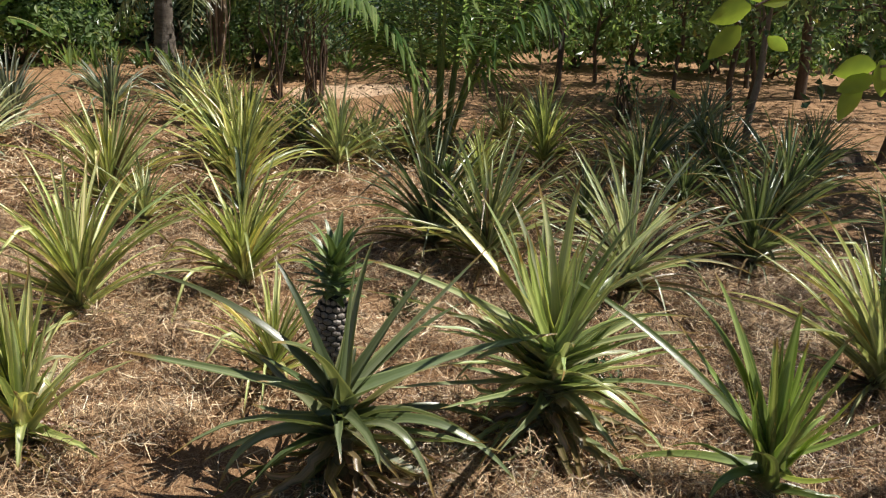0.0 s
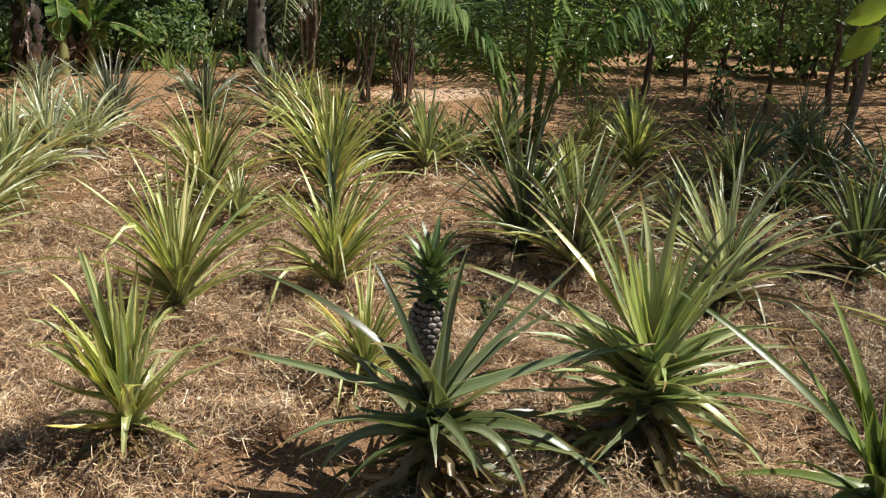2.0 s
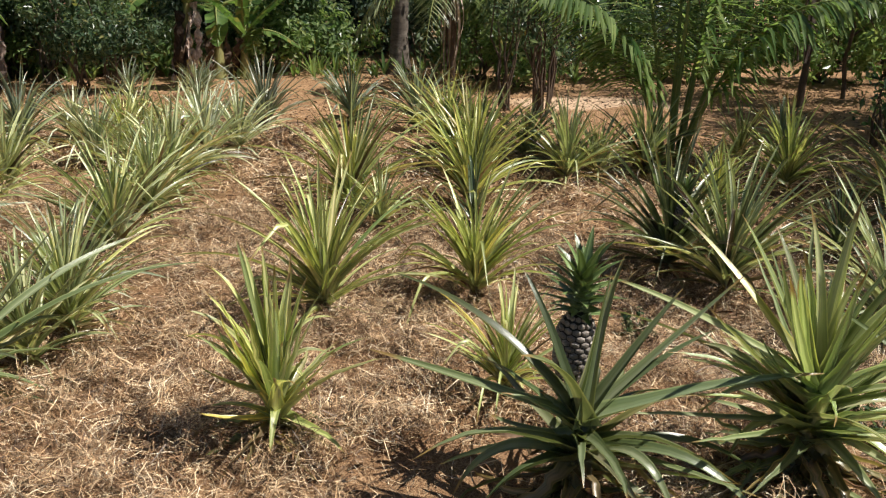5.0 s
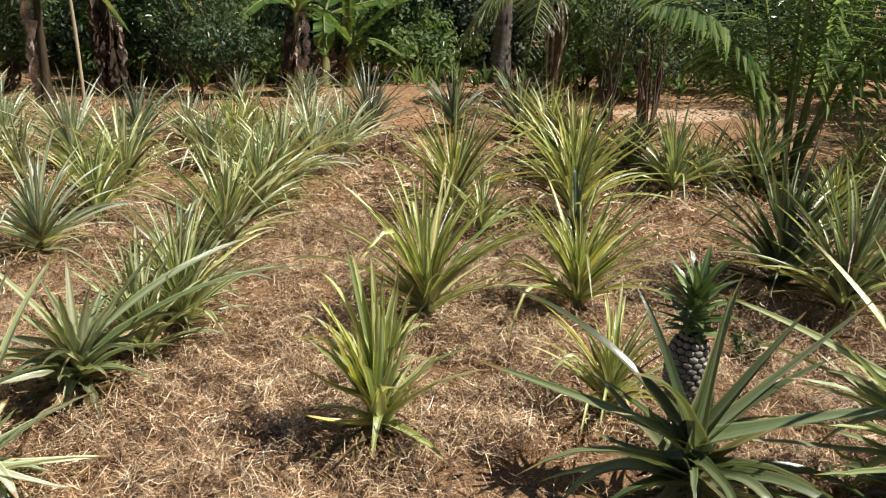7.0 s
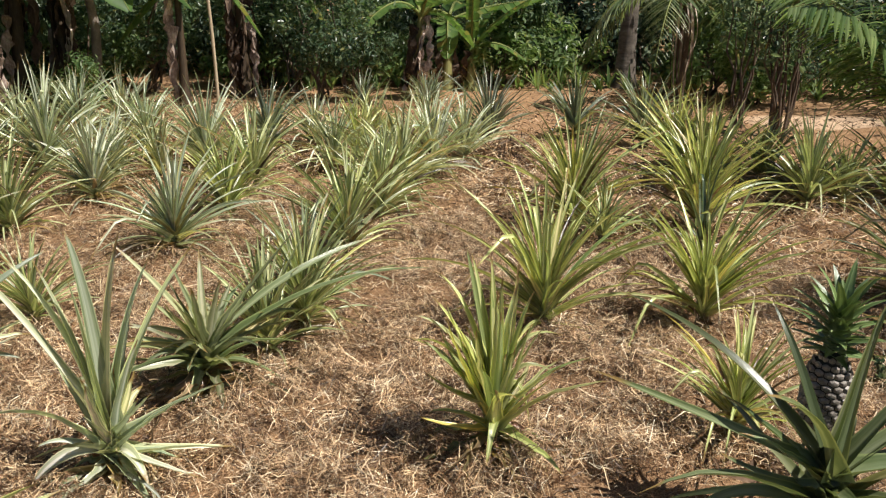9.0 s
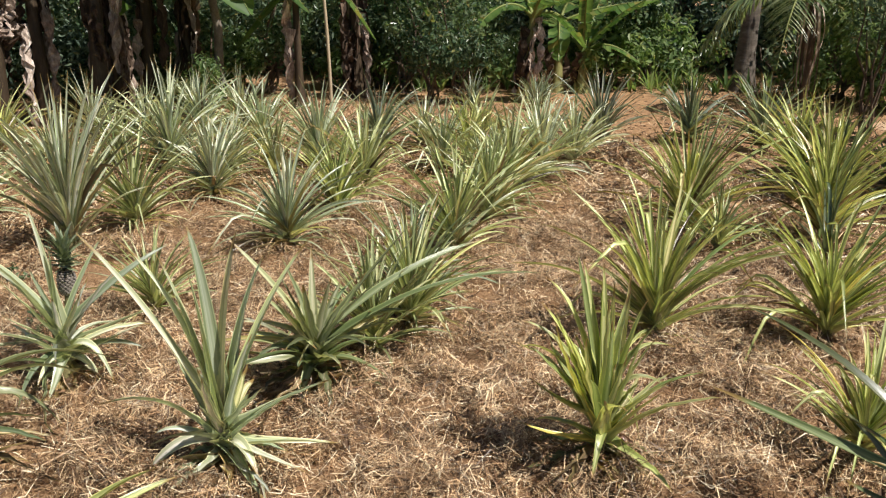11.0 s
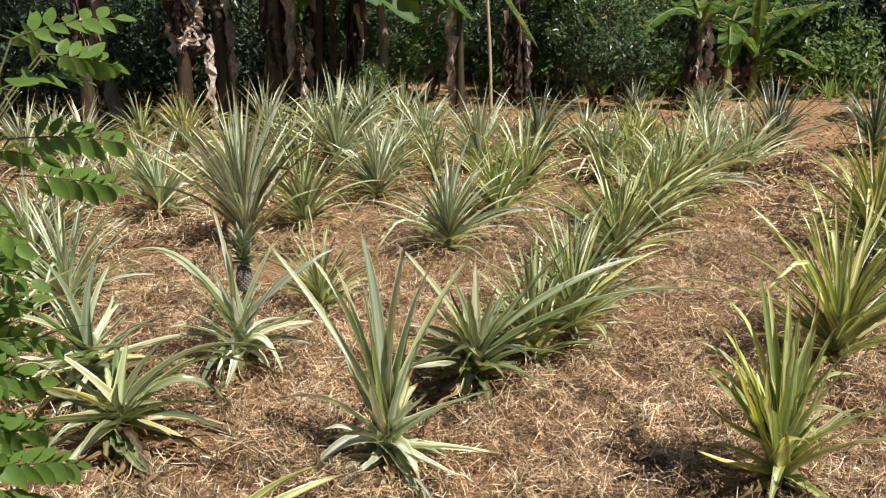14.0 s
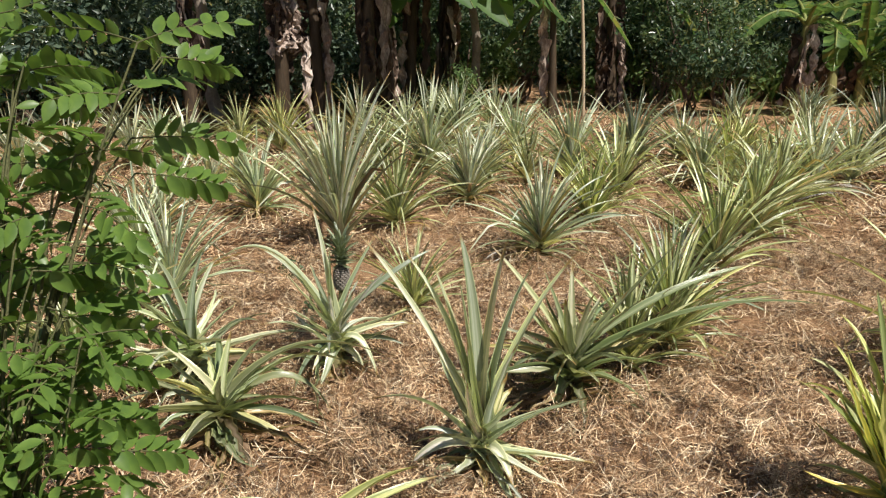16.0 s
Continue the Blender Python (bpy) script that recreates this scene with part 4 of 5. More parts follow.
# ---- palms ----
def frond_mesh(length, rise, droop, leaflets, leaf_len, rng, leaf_w=0.022, bare=0.17, hang=0.3, rise_share=0.62):
    """One feather frond in the plane of x and z, with leaflets on both sides."""
    s = np.linspace(0, 1, 16)
    C = np.stack([length * (0.28 * s + 0.42 * s ** 2) if rise > 1 else length * (0.75 * s), 0 * s, rise * s - droop * s ** 3], 1)
    V, F, U = tube(C, np.linspace(0.022, 0.004, 16), 6)
    stalk = (V, F, U)
    pieces = []
    for i in range(leaflets):
        f = bare + (0.98 - bare) * i / (leaflets - 1)
        k = f * 15
        a, b = int(k), min(int(k) + 1, 15)
        p = C[a] + (C[b] - C[a]) * (k - a)
        t = C[b] - C[max(a - 1, 0)]
        t /= np.linalg.norm(t)
        L = leaf_len * (math.sin(math.pi * min(0.98, 0.2 + f * 0.8)) ** 0.6) * rng.uniform(0.85, 1.1)
        for side in (-1, 1):
            d = t * rise_share + np.array([0, side * 0.85, 0]) + np.cross(t, [0, 1, 0]) * -0.12 + rng.normal(0, 0.07, 3)
            d /= np.linalg.norm(d)
            q = np.linspace(0, 1, 4)[:, None]
            P = p + d * L * q + np.array([0, 0, -1.0]) * L * hang * q ** 2
            pieces.append(strip(P, leaf_w * np.array([0.7, 1.0, 0.8, 0.08]), np.cross(d, [0, 0, 1.0]) * side + 1e-6, 0.15))
    V, F, U = joined(pieces)
    return stalk, (V, F, U)


def frond(parent, azimuth, length, rise, droop, leaflets, leaf_len, rng, lean=0.0, at=(0, 0, 0), leaf_w=0.022, mat=None, bare=0.17, hang=0.3, rise_share=0.62):
    stalk, blades = frond_mesh(length, rise, droop, leaflets, leaf_len, rng, leaf_w, bare, hang, rise_share)
    st = child("frond", as_mesh("frond", *stalk[:2], RACHIS, stalk[2]), parent, pose(*at, lean, 0, azimuth))
    child("feather", as_mesh("feather", *blades[:2], mat or PALM_LEAF, blades[2], False), st)


def young_palm(x, y):
    rng = np.random.default_rng(31)
    palm = thing("young_coconut_palm", (x, y, ground_z(x, y)), "young coconut palm with green feather fronds rising from the ground", "palm")
    for az, length, rise, droop in ((15, 1.5, 2.3, 0.8), (95, 0.9, 2.7, 0.4), (172, 1.7, 2.3, 0.9), (-150, 1.6, 2.2, 0.9), (-15, 1.8, 2.2, 0.9),
                                    (50, 1.0, 2.7, 0.5), (140, 1.0, 2.6, 0.5), (-80, 0.4, 2.8, 0.2), (0, 0.5, 2.8, 0.2)):
        frond(palm, az, length, rise, droop, 46, 0.72, rng, at=(0.08 * math.cos(radians(az)), 0.08 * math.sin(radians(az)), 0.0), leaf_w=0.036, bare=0.26, hang=0.42, rise_share=0.4)


def coconut_palm(x, y, height, lean, label, girth=0.14):
    rng = np.random.default_rng(int(abs(x * 100)))
    palm = thing("coconut_palm", (x, y, ground_z(x, y)), label, "palm", "coconut palms")
    s = np.linspace(0, 1, 60)
    P = np.stack([lean[0] * s ** 1.4, lean[1] * s ** 1.4, height * s - 0.05], 1)
    rad = girth * (1 - 0.35 * s) * (1 + 0.05 * (np.arange(60) % 2)) + 0.11 * np.exp(-s * height / 0.22)
    V, F, U = tube(P, rad, 14)
    V += rng.normal(0, 0.004, V.shape)
    child("trunk", as_mesh("trunk", V, F, PALM_BARK, U), palm)
    for i in range(14):
        frond(palm, i * 137.5, 3.4, 1.1 - 0.14 * (i % 7), 1.6, 34, 0.8, rng, at=(lean[0], lean[1], height - 0.1), leaf_w=0.05)
    return palm


young_palm(-0.14, 6.97)
coconut_palm(-4.19, 12.19, 8.5, (0.35, 0.4), "grey ringed trunk of a tall coconut palm", 0.125)


def short_palm(x, y, label, brown, azimuths, seed, rise=1.0):
    """A stocky palm whose old frond bases hang brown round the trunk."""
    rng = np.random.default_rng(seed)
    palm = thing("short_palm", (x, y, ground_z(x, y)), label, "palm")
    V, F, U = tube([(0, 0, -0.04), (0.0, 0, 0.15), (0.02, 0, 0.6), (0.03, 0.02, 1.35)], [0.06, 0.045, 0.035, 0.04], 10)
    child("trunk", as_mesh("trunk", V, F, BARK, U), palm)
    for az in azimuths:
        frond(palm, az, 1.7, rise, 1.25, 36, 0.45, rng, at=(0.03, 0.02, 1.25), leaf_w=0.024, mat=SUNLIT_FROND if brown > 8 else None)
    for i in range(brown):
        az = rng.uniform(0, 360)
        L = rng.uniform(0.5, 1.1)
        s = np.linspace(0, 1, 7)
        C = np.stack([0.07 + 0.06 * np.sin(s * 2.6), 0.04 * np.sin(s * 3), 1.25 - L * s], 1)
        C[:, 2] = np.maximum(C[:, 2], 0.03)
        v, f, u = strip(C, 0.035 * (1 - 0.6 * s) + 0.01, (0, 1, 0), 0.2)
        child("dead_sheath", as_mesh("dead_sheath", v, f, BANANA_DRY, u), palm, pose(0, 0, 0, 0, 0, az))


short_palm(-2.87, 10.3, "short palm with brown hanging leaf bases and fronds painted pale with sun", 12, (-20, 30, 80, 120, 170, -150, -90), 41, 0.6)
short_palm(1.29, 10.79, "short dark palm with drooping fronds by the track", 6, (150, 190, 30, -60, 90), 42, 0.9)


# ---- banana plants ----
def banana_leaf_mesh(length, width, lift, droop, rng, tears=9):
    """A paddle leaf with its midrib; torn along the side veins."""
    n = 22
    s = np.linspace(0, 1, n)
    C = np.stack([length * (0.5 * s + 0.3 * s ** 2), 0 * s, lift * s - droop * s ** 2.5], 1)
    w = width * np.clip((s - 0.14) / 0.1, 0.02, 1) * np.clip((1 - s) / 0.16, 0.02, 1) ** 0.6
    T = np.gradient(C, axis=0)
    T /= np.linalg.norm(T, axis=1)[:, None]
    N = np.cross(T, [0, 1, 0])
    V, F = [], []
    for side in (-1, 1):
        gaps = set(rng.integers(5, n - 2, tears).tolist())
        sag = 0.0
        for i in range(n - 1):
            if i in gaps:
                sag = rng.uniform(0.0, 0.5)
            ends = (0.0, 1.0) if (i + 1) not in gaps else (0.0, 0.8)
            k = len(V)
            for e in ends:
                p = C[i] + (C[i + 1] - C[i]) * e
                ww = w[i] + (w[i + 1] - w[i]) * e
                out = np.array([0, side, 0.0])
                for q in (0.0, 0.5, 1.0):
                    V.append(p + out * ww / 2 * q + N[i] * -ww * 0.12 * q * (1 - q) * 4 + np.array([0, 0, -1]) * ww * q * q * sag * 0.6 + T[i] * ww * 0.12 * q)
            F += [(k, k + 1, k + 4, k + 3), (k + 1, k + 2, k + 5, k + 4)]
    return np.array(V), np.array(F), C


def drape_mesh(length, width, rng):
    """A withered leaf hanging down: a folded, tapering cloth with a ragged edge."""
    m, k = 16, 7
    q, e = np.linspace(0, 1, m), np.linspace(-1, 1, k)
    phase, folds = rng.uniform(0, 6.28), rng.uniform(3.0, 5.5)
    wide = width * (0.35 + 0.65 * np.sin(np.pi * np.clip(0.12 + 0.8 * q, 0, 1))) * (1 + 0.22 * np.sin(q * rng.uniform(9, 16) + phase))
    Q, E = np.meshgrid(q, e, indexing="ij")
    ragged = rng.normal(0, 0.28, (m, k)) * (np.abs(E) > 0.6)
    Y = wide[:, None] / 2 * (E * 0.8 + ragged) + 0.05 * np.sin(Q * 3 + phase)
    X = 0.02 + 0.05 * np.sin(Q * 2.6) + 0.032 * np.sin(E * folds + phase + Q * 2) + 0.03 * np.sin(Q * rng.uniform(12, 26) + E * 3 + phase) + rng.normal(0, 0.008, (m, k))
    Z = -length * Q * (1 + 0.06 * np.sin(E * 4 + phase) * Q) - np.abs(E) * 0.03
    V = np.stack([X, Y, Z], 2).reshape(-1, 3)
    F = np.array([(i * k + j, i * k + j + 1, (i + 1) * k + j + 1, (i + 1) * k + j) for i in range(m - 1) for j in range(k - 1)])
    return V, F


def banana_plant(x, y, height, girth, leaves, dead, label, seed, lean=(0.0, 0.0)):
    rng = np.random.default_rng(seed)
    plant = thing("banana_plant", (x, y, ground_z(x, y)), label, "banana plant", "banana plants")
    s = np.linspace(0, 1, 12)
    P = np.stack([lean[0] * s, lean[1] * s, height * s - 0.05], 1)
    V, F, U = tube(P, girth * (1.15 - 0.55 * s) + 0.05 * np.exp(-s * height / 0.15), 12)
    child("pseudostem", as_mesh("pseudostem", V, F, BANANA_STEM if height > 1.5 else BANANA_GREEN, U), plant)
    top = P[-1]
    for i, (az, L, lift, droop) in enumerate(leaves):
        v, f, C = banana_leaf_mesh(L, 0.42 * L / 1.6, lift, droop, rng)
        leaf = child("leaf", as_mesh("leaf", v, f, BANANA_LEAF, None, True), plant, pose(*top, 0, 0, az))
        mv, mf, mu = tube(C, np.linspace(0.028, 0.004, len(C)), 6)
        child("midrib", as_mesh("midrib", mv, mf, RACHIS, mu), leaf)
    for i in range(dead):
        az, z0 = rng.uniform(0, 360), height * rng.uniform(0.45, 1.0)
        L = min(z0 - 0.03, rng.uniform(0.3, 0.6) if dead > 18 else rng.uniform(0.5, 1.4))
        v, f = drape_mesh(L, rng.uniform(0.06, 0.17), rng)
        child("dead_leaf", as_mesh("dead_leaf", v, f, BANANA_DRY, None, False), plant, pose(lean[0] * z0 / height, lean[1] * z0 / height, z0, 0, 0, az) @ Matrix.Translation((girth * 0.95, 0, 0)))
    return plant


banana_plant(-6.15, 9.43, 1.1, 0.06, [(20, 1.2, 0.7, 0.4), (140, 1.2, 0.8, 0.6), (250, 1.1, 0.6, 0.7), (320, 1.0, 0.7, 0.5), (60, 1.0, 0.4, 0.8)], 8, "banana plant with dry sheaths heaped at its foot", 51, (0.12, 0.05))
banana_plant(-6.27, 10.58, 1.0, 0.07, [(40, 1.7, 0.42, 0.12), (200, 1.2, 0.5, 0.3), (300, 1.1, 0.35, 0.8), (100, 1.3, 0.8, 0.4)], 6, "banana plant with a pale torn leaf beside the track", 52)
banana_plant(-6.0, 10.8, 0.6, 0.06, [(0, 1.1, 0.8, 0.1), (100, 1.0, 0.85, 0.1), (25, 1.0, 0.4, 0.55), (190, 1.0, 0.75, 0.3), (-60, 0.7, 0.9, 0.05)], 3, "young banana plant with bright green leaves", 53)
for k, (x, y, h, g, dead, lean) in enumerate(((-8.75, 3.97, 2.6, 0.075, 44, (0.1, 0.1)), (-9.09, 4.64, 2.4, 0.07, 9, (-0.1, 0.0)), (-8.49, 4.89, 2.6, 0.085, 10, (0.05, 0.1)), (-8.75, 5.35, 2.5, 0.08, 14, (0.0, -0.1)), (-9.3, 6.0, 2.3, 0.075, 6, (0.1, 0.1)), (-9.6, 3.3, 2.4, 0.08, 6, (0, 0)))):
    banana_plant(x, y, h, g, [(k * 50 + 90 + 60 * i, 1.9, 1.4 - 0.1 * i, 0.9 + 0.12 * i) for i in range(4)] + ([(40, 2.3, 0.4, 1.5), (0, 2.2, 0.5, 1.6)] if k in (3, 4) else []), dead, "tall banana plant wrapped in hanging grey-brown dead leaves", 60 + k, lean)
banana_plant(-8.1, 8.4, 1.75, 0.085, [(-130, 1.9, 0.3, 1.3), (38, 1.6, 0.35, 1.4), (100, 1.7, 0.7, 0.9), (200, 1.8, 0.8, 1.2), (-80, 1.3, 0.5, 0.7)], 12, "banana plant with a long green leaf bending down", 71)
banana_plant(-8.02, 7.29, 1.75, 0.05, [(45, 1.2, 0.15, 1.05), (140, 1.4, 0.8, 0.5), (240, 1.4, 0.7, 0.9)], 3, "slim banana plant with one long leaf hanging by the pole", 73)
banana_plant(-9.3, 6.6, 1.9, 0.09, [(-70, 1.9, 0.35, 1.2), (40, 1.8, 0.8, 0.9), (150, 1.7, 0.9, 1.2), (-20, 1.5, 0.5, 1.0)], 8, "banana plant at the edge of the dark trees", 72)


# ---- pole ----
def build_pole(x, y):
    s = np.linspace(0, 1, 14)
    P = np.stack([0.02 * np.sin(s * 5), 0.015 * np.cos(s * 4), 3.2 * s - 0.1], 1)
    V, F, U = tube(P, 0.02 * (1.05 - 0.3 * s) * (1 + 0.12 * (np.arange(14) % 4 == 0)), 8)
    ob = new("wooden_pole", as_mesh("wooden_pole", V, F, WOOD_POLE, U))
    ob.matrix_basis = pose(x, y, ground_z(x, y), 1, -1, 0)
    tagged(ob, "thin pale wooden pole standing upright in the field", "pole")


build_pole(-7.45, 7.24)


def build_rock(x, y):
    bm = bmesh.new()
    bmesh.ops.create_icosphere(bm, subdivisions=3, radius=1.0)
    for v in bm.verts:
        k = 1 + 0.22 * noise.noise(v.co * 1.7) + 0.07 * noise.noise(v.co * 5)
        v.co = Vector((v.co.x * 0.19 * k, v.co.y * 0.14 * k, max(v.co.z, -0.3) * 0.11 * k))
    me = bpy.data.meshes.new("rock")
    bm.to_mesh(me)
    bm.free()
    me.materials.append(BARK)
    ob = new("rock", me)
    ob.matrix_basis = pose(x, y, ground_z(x, y) + 0.02, 0, 0, 20)
    tagged(ob, "dark brown rounded rock lying on the red soil", "rock")


build_rock(3.23, 6.89)


# ---- bushes, saplings and forest ----
def limb_path(rng, start, end, wobble, n=7):
    s = np.linspace(0, 1, n)[:, None]
    P = np.array(start) * (1 - s) + np.array(end) * s
    P[1:-1] += rng.normal(0, wobble, (n - 2, 3))
    return P


def bush(name, label, category, seed, height, radius, stems, leaves, leaf, mat, base=0.25, bark=None, group="", clump=16, bare=0.0):
    """Stems from one foot, with leaves in clumps along an uneven crown."""
    rng = np.random.default_rng(seed)
    plant = thing(name, (0, 0, 0), label, category, group)
    C, P, N = clumps(rng, clump, (-radius, -radius, base), (radius, radius, height), leaves, radius * 0.17)
    for i in range(stems):
        end = C[i % clump] * np.array([0.8, 0.8, 1.0])
        L = limb_path(rng, (rng.normal(0, 0.05), rng.normal(0, 0.05), -0.04), end, 0.04)
        V, F, U = tube(L, np.linspace(0.022, 0.006, 7) * (1 + bare), 6)
        child("stem", as_mesh("stem", V, F, bark or BARK, U), plant)
    P[:, 2] = np.maximum(P[:, 2], 0.03)
    V, F = leaf_cloud(P, N, leaf, leaf * 0.42, rng)
    child("foliage", as_mesh("foliage", V, F, mat, None, False), plant)
    return plant


def tree(label, seed, height, radius, trunk, leaves, leaf, mat, bark, crown_base):
    rng = np.random.default_rng(seed)
    t = thing("tree", (0, 0, 0), label, "tree", "trees behind the field")
    V, F, U = tube(limb_path(rng, (0, 0, -0.08), (rng.normal(0, 0.2), rng.normal(0, 0.2), height * 0.75), 0.05, 9), np.linspace(trunk * 1.25, trunk * 0.4, 9), 9)
    child("trunk", as_mesh("trunk", V, F, bark, U), t)
    C, P, N = clumps(rng, 26, (-radius, -radius, crown_base), (radius, radius, height), leaves, radius * 0.2)
    for i in range(8):
        a = V[(3 + i % 4) * 9: (4 + i % 4) * 9].mean(0)
        v, f, u = tube(limb_path(rng, a, C[i], 0.08), np.linspace(trunk * 0.42, 0.012, 7), 6)
        child("branch", as_mesh("branch", v, f, bark, u), t)
    v, f = leaf_cloud(P, N, leaf, leaf * 0.42, rng)
    child("crown", as_mesh("crown", v, f, mat, None, False), t)
    return t


def planted(proto, spots, used):
    """First spot takes the thing itself, the others its copies."""
    for x, y, turn, size in spots:
        m = pose(x, y, ground_z(x, y), 0, 0, turn)
        if not used:
            proto.matrix_basis = m @ Matrix.Diagonal((size, size, size, 1))
            used.append(1)
        else:
            c = copy_thing(proto, m)
            c.matrix_basis = m @ Matrix.Diagonal((size, size, size, 1))


def around(a0, a1, r0, r1, n, seed, s0=0.8, s1=1.25, centre=(0, 0)):
    """Spots spread over a ring segment, angles counted to the left of straight ahead."""
    rng = np.random.default_rng(seed)
    for i in range(n):
        a = radians(a0 + (a1 - a0) * (i + rng.uniform(0.1, 0.9)) / n)
        r = rng.uniform(r0, r1)
        yield (centre[0] - r * math.sin(a), centre[1] + r * math.cos(a), rng.uniform(0, 360), rng.uniform(s0, s1))


G1 = "bushes under the trees"
dark_bush = bush("bush", "dense dark green bush under the trees", "bush", 81, 2.2, 1.1, 7, 2300, 0.13, FOREST, 0.0, group=G1, clump=26)
planted(dark_bush, list(around(2, 86, 13.8, 17.0, 34, 1)) + list(around(58, 95, 11.3, 13.5, 9, 2)) + list(around(-38, 95, 19, 23, 24, 7, 1.3, 1.8)), [])
mid_bush = bush("bush", "leafy green bush at the edge of the trees", "bush", 82, 1.7, 0.9, 7, 2100, 0.11, BUSH, 0.1, group=G1, clump=22)
planted(mid_bush, list(around(24, 84, 13.0, 15.0, 14, 3, 0.7, 1.1)) + list(around(-32, 4, 15.5, 18.5, 16, 8, 0.9, 1.5)), [])
sunlit_bush = bush("bush", "bush beside the track with sunlight painted into its bright green", "bush", 83, 1.1, 0.75, 9, 1700, 0.12, BRIGHT, 0.12, group=G1)
planted(sunlit_bush, [(-5.96, 11.5, 0, 1.0), (-5.5, 12.2, 90, 1.1), (-7.2, 11.0, 40, 0.6), (-0.9, 12.6, 200, 0.9), (-10.6, 7.6, 120, 0.8), (-10.4, 8.3, 10, 0.7), (0.3, 13.2, 70, 1.0), (-2.9, 11.9, 20, 1.1), (-2.2, 11.3, 140, 0.8), (4.6, 12.6, 90, 1.2), (-8.9, 9.3, 60, 0.9), (-7.6, 10.2, 200, 1.1), (-8.8, 6.35, 300, 0.55), (1.83, 13.4, 30, 1.2), (2.9, 13.6, 150, 1.3), (3.9, 13.2, 240, 1.2), (6.0, 11.5, 10, 1.2)], [])

# crowns above the view, large-leaved to keep the bushes below dark
tree_a = tree("tree with an unseen dark green crown made dense for shade", 91, 6.5, 2.6, 0.085, 3400, 0.24, FOREST, BARK, 2.0)
planted(tree_a, list(around(4, 90, 14.8, 20, 16, 4, 0.85, 1.3)), [])
tree_b = tree("tree with a pale trunk and green crown", 92, 7.5, 2.2, 0.075, 3200, 0.16, BUSH, PALE_BARK, 2.4)
planted(tree_b, list(around(2, 92, 14.8, 18, 9, 5, 0.85, 1.2)) + [(5.5, 18.5, 0, 1.1), (1.0, 17.5, 60, 1.0)] + [(-10.86, 4.11, 30, 1.0), (-9.12, 6.96, 100, 0.7)], [])
coffee = bush("bush", "glossy dark-leaved bush at the field's far edge", "bush", 84, 2.3, 0.8, 8, 2300, 0.10, BUSH, 0.3, group=G1, clump=30)
planted(coffee, [(-7.04, 8.7, 0, 0.8), (-6.66, 8.75, 70, 0.75), (-7.9, 9.2, 200, 0.95), (-8.6, 9.4, 20, 1.0), (-9.4, 8.0, 150, 1.0), (-9.9, 7.3, 260, 0.9), (-6.4, 11.6, 310, 0.8), (-3.4, 13.0, 100, 0.9), (-10.8, 6.6, 40, 1.0), (-1.8, 11.2, 220, 0.7)], [])

# ---- shrubs and saplings between field and trees ----
def brush_shrub(x, y, label, seed, height, stems, spread, leaves, mat):
    """Many bare stems fanning from one foot, with leaves on top."""
    rng = np.random.default_rng(seed)
    plant = thing("shrub", (x, y, ground_z(x, y)), label, "shrub")
    tips = []
    for i in range(stems):
        a, r = rng.uniform(0, 2 * math.pi), spread * rng.random() ** 0.6
        end = (r * math.cos(a), r * math.sin(a), height * rng.uniform(0.75, 1.1))
        L = limb_path(rng, (0.05 * math.cos(a), 0.05 * math.sin(a), -0.04), end, 0.02)
        V, F, U = tube(L, np.linspace(0.017, 0.005, 7), 6)
        child("stem", as_mesh("stem", V, F, BARK, U), plant)
        tips.append(L[4:])
    T = np.concatenate(tips)
    P = T[rng.integers(0, len(T), leaves)] + rng.normal(0, 0.13, (leaves, 3))
    V, F = leaf_cloud(P, rng.normal(size=(leaves, 3)) + [0, 0, 0.6], 0.09, 0.04, rng)
    child("foliage", as_mesh("foliage", V, F, mat, None, False), plant)


brush_shrub(-1.53, 9.1, "bushy shrub with many thin bare stems", 101, 1.5, 16, 0.3, 900, BUSH)
brush_shrub(-2.0, 9.4, "thin-stemmed shrub with sparse leaves", 102, 1.6, 6, 0.3, 500, BUSH)
brush_shrub(1.66, 8.31, "small leafy shrub on a dark stump", 103, 0.55, 7, 0.16, 160, BUSH)


def sapling(x, y, label, seed, height, girth, crown_r, crown_lo, leaves, leaf, mat, lean=(0, 0), bark=None):
    rng = np.random.default_rng(seed)
    t = thing("sapling", (x, y, ground_z(x, y)), label, "sapling", "saplings beside the field")
    L = limb_path(rng, (0, 0, -0.06), (lean[0], lean[1], height * 0.8), 0.025, 9)
    V, F, U = tube(L, np.linspace(girth, girth * 0.35, 9), 8)
    child("trunk", as_mesh("trunk", V, F, bark or BARK, U), t)
    C, P, N = clumps(rng, 18, (lean[0] - crown_r, lean[1] - crown_r, crown_lo), (lean[0] + crown_r, lean[1] + crown_r, height), leaves, crown_r * 0.24)
    for i in range(9):
        v, f, u = tube(limb_path(rng, L[3 + i % 5], C[i], 0.03), np.linspace(girth * 0.4, 0.006, 7), 6)
        child("branch", as_mesh("branch", v, f, bark or BARK, u), t)
    v, f = leaf_cloud(P, N, leaf, leaf * 0.45, rng)
    child("foliage", as_mesh("foliage", v, f, mat, None, False), t)


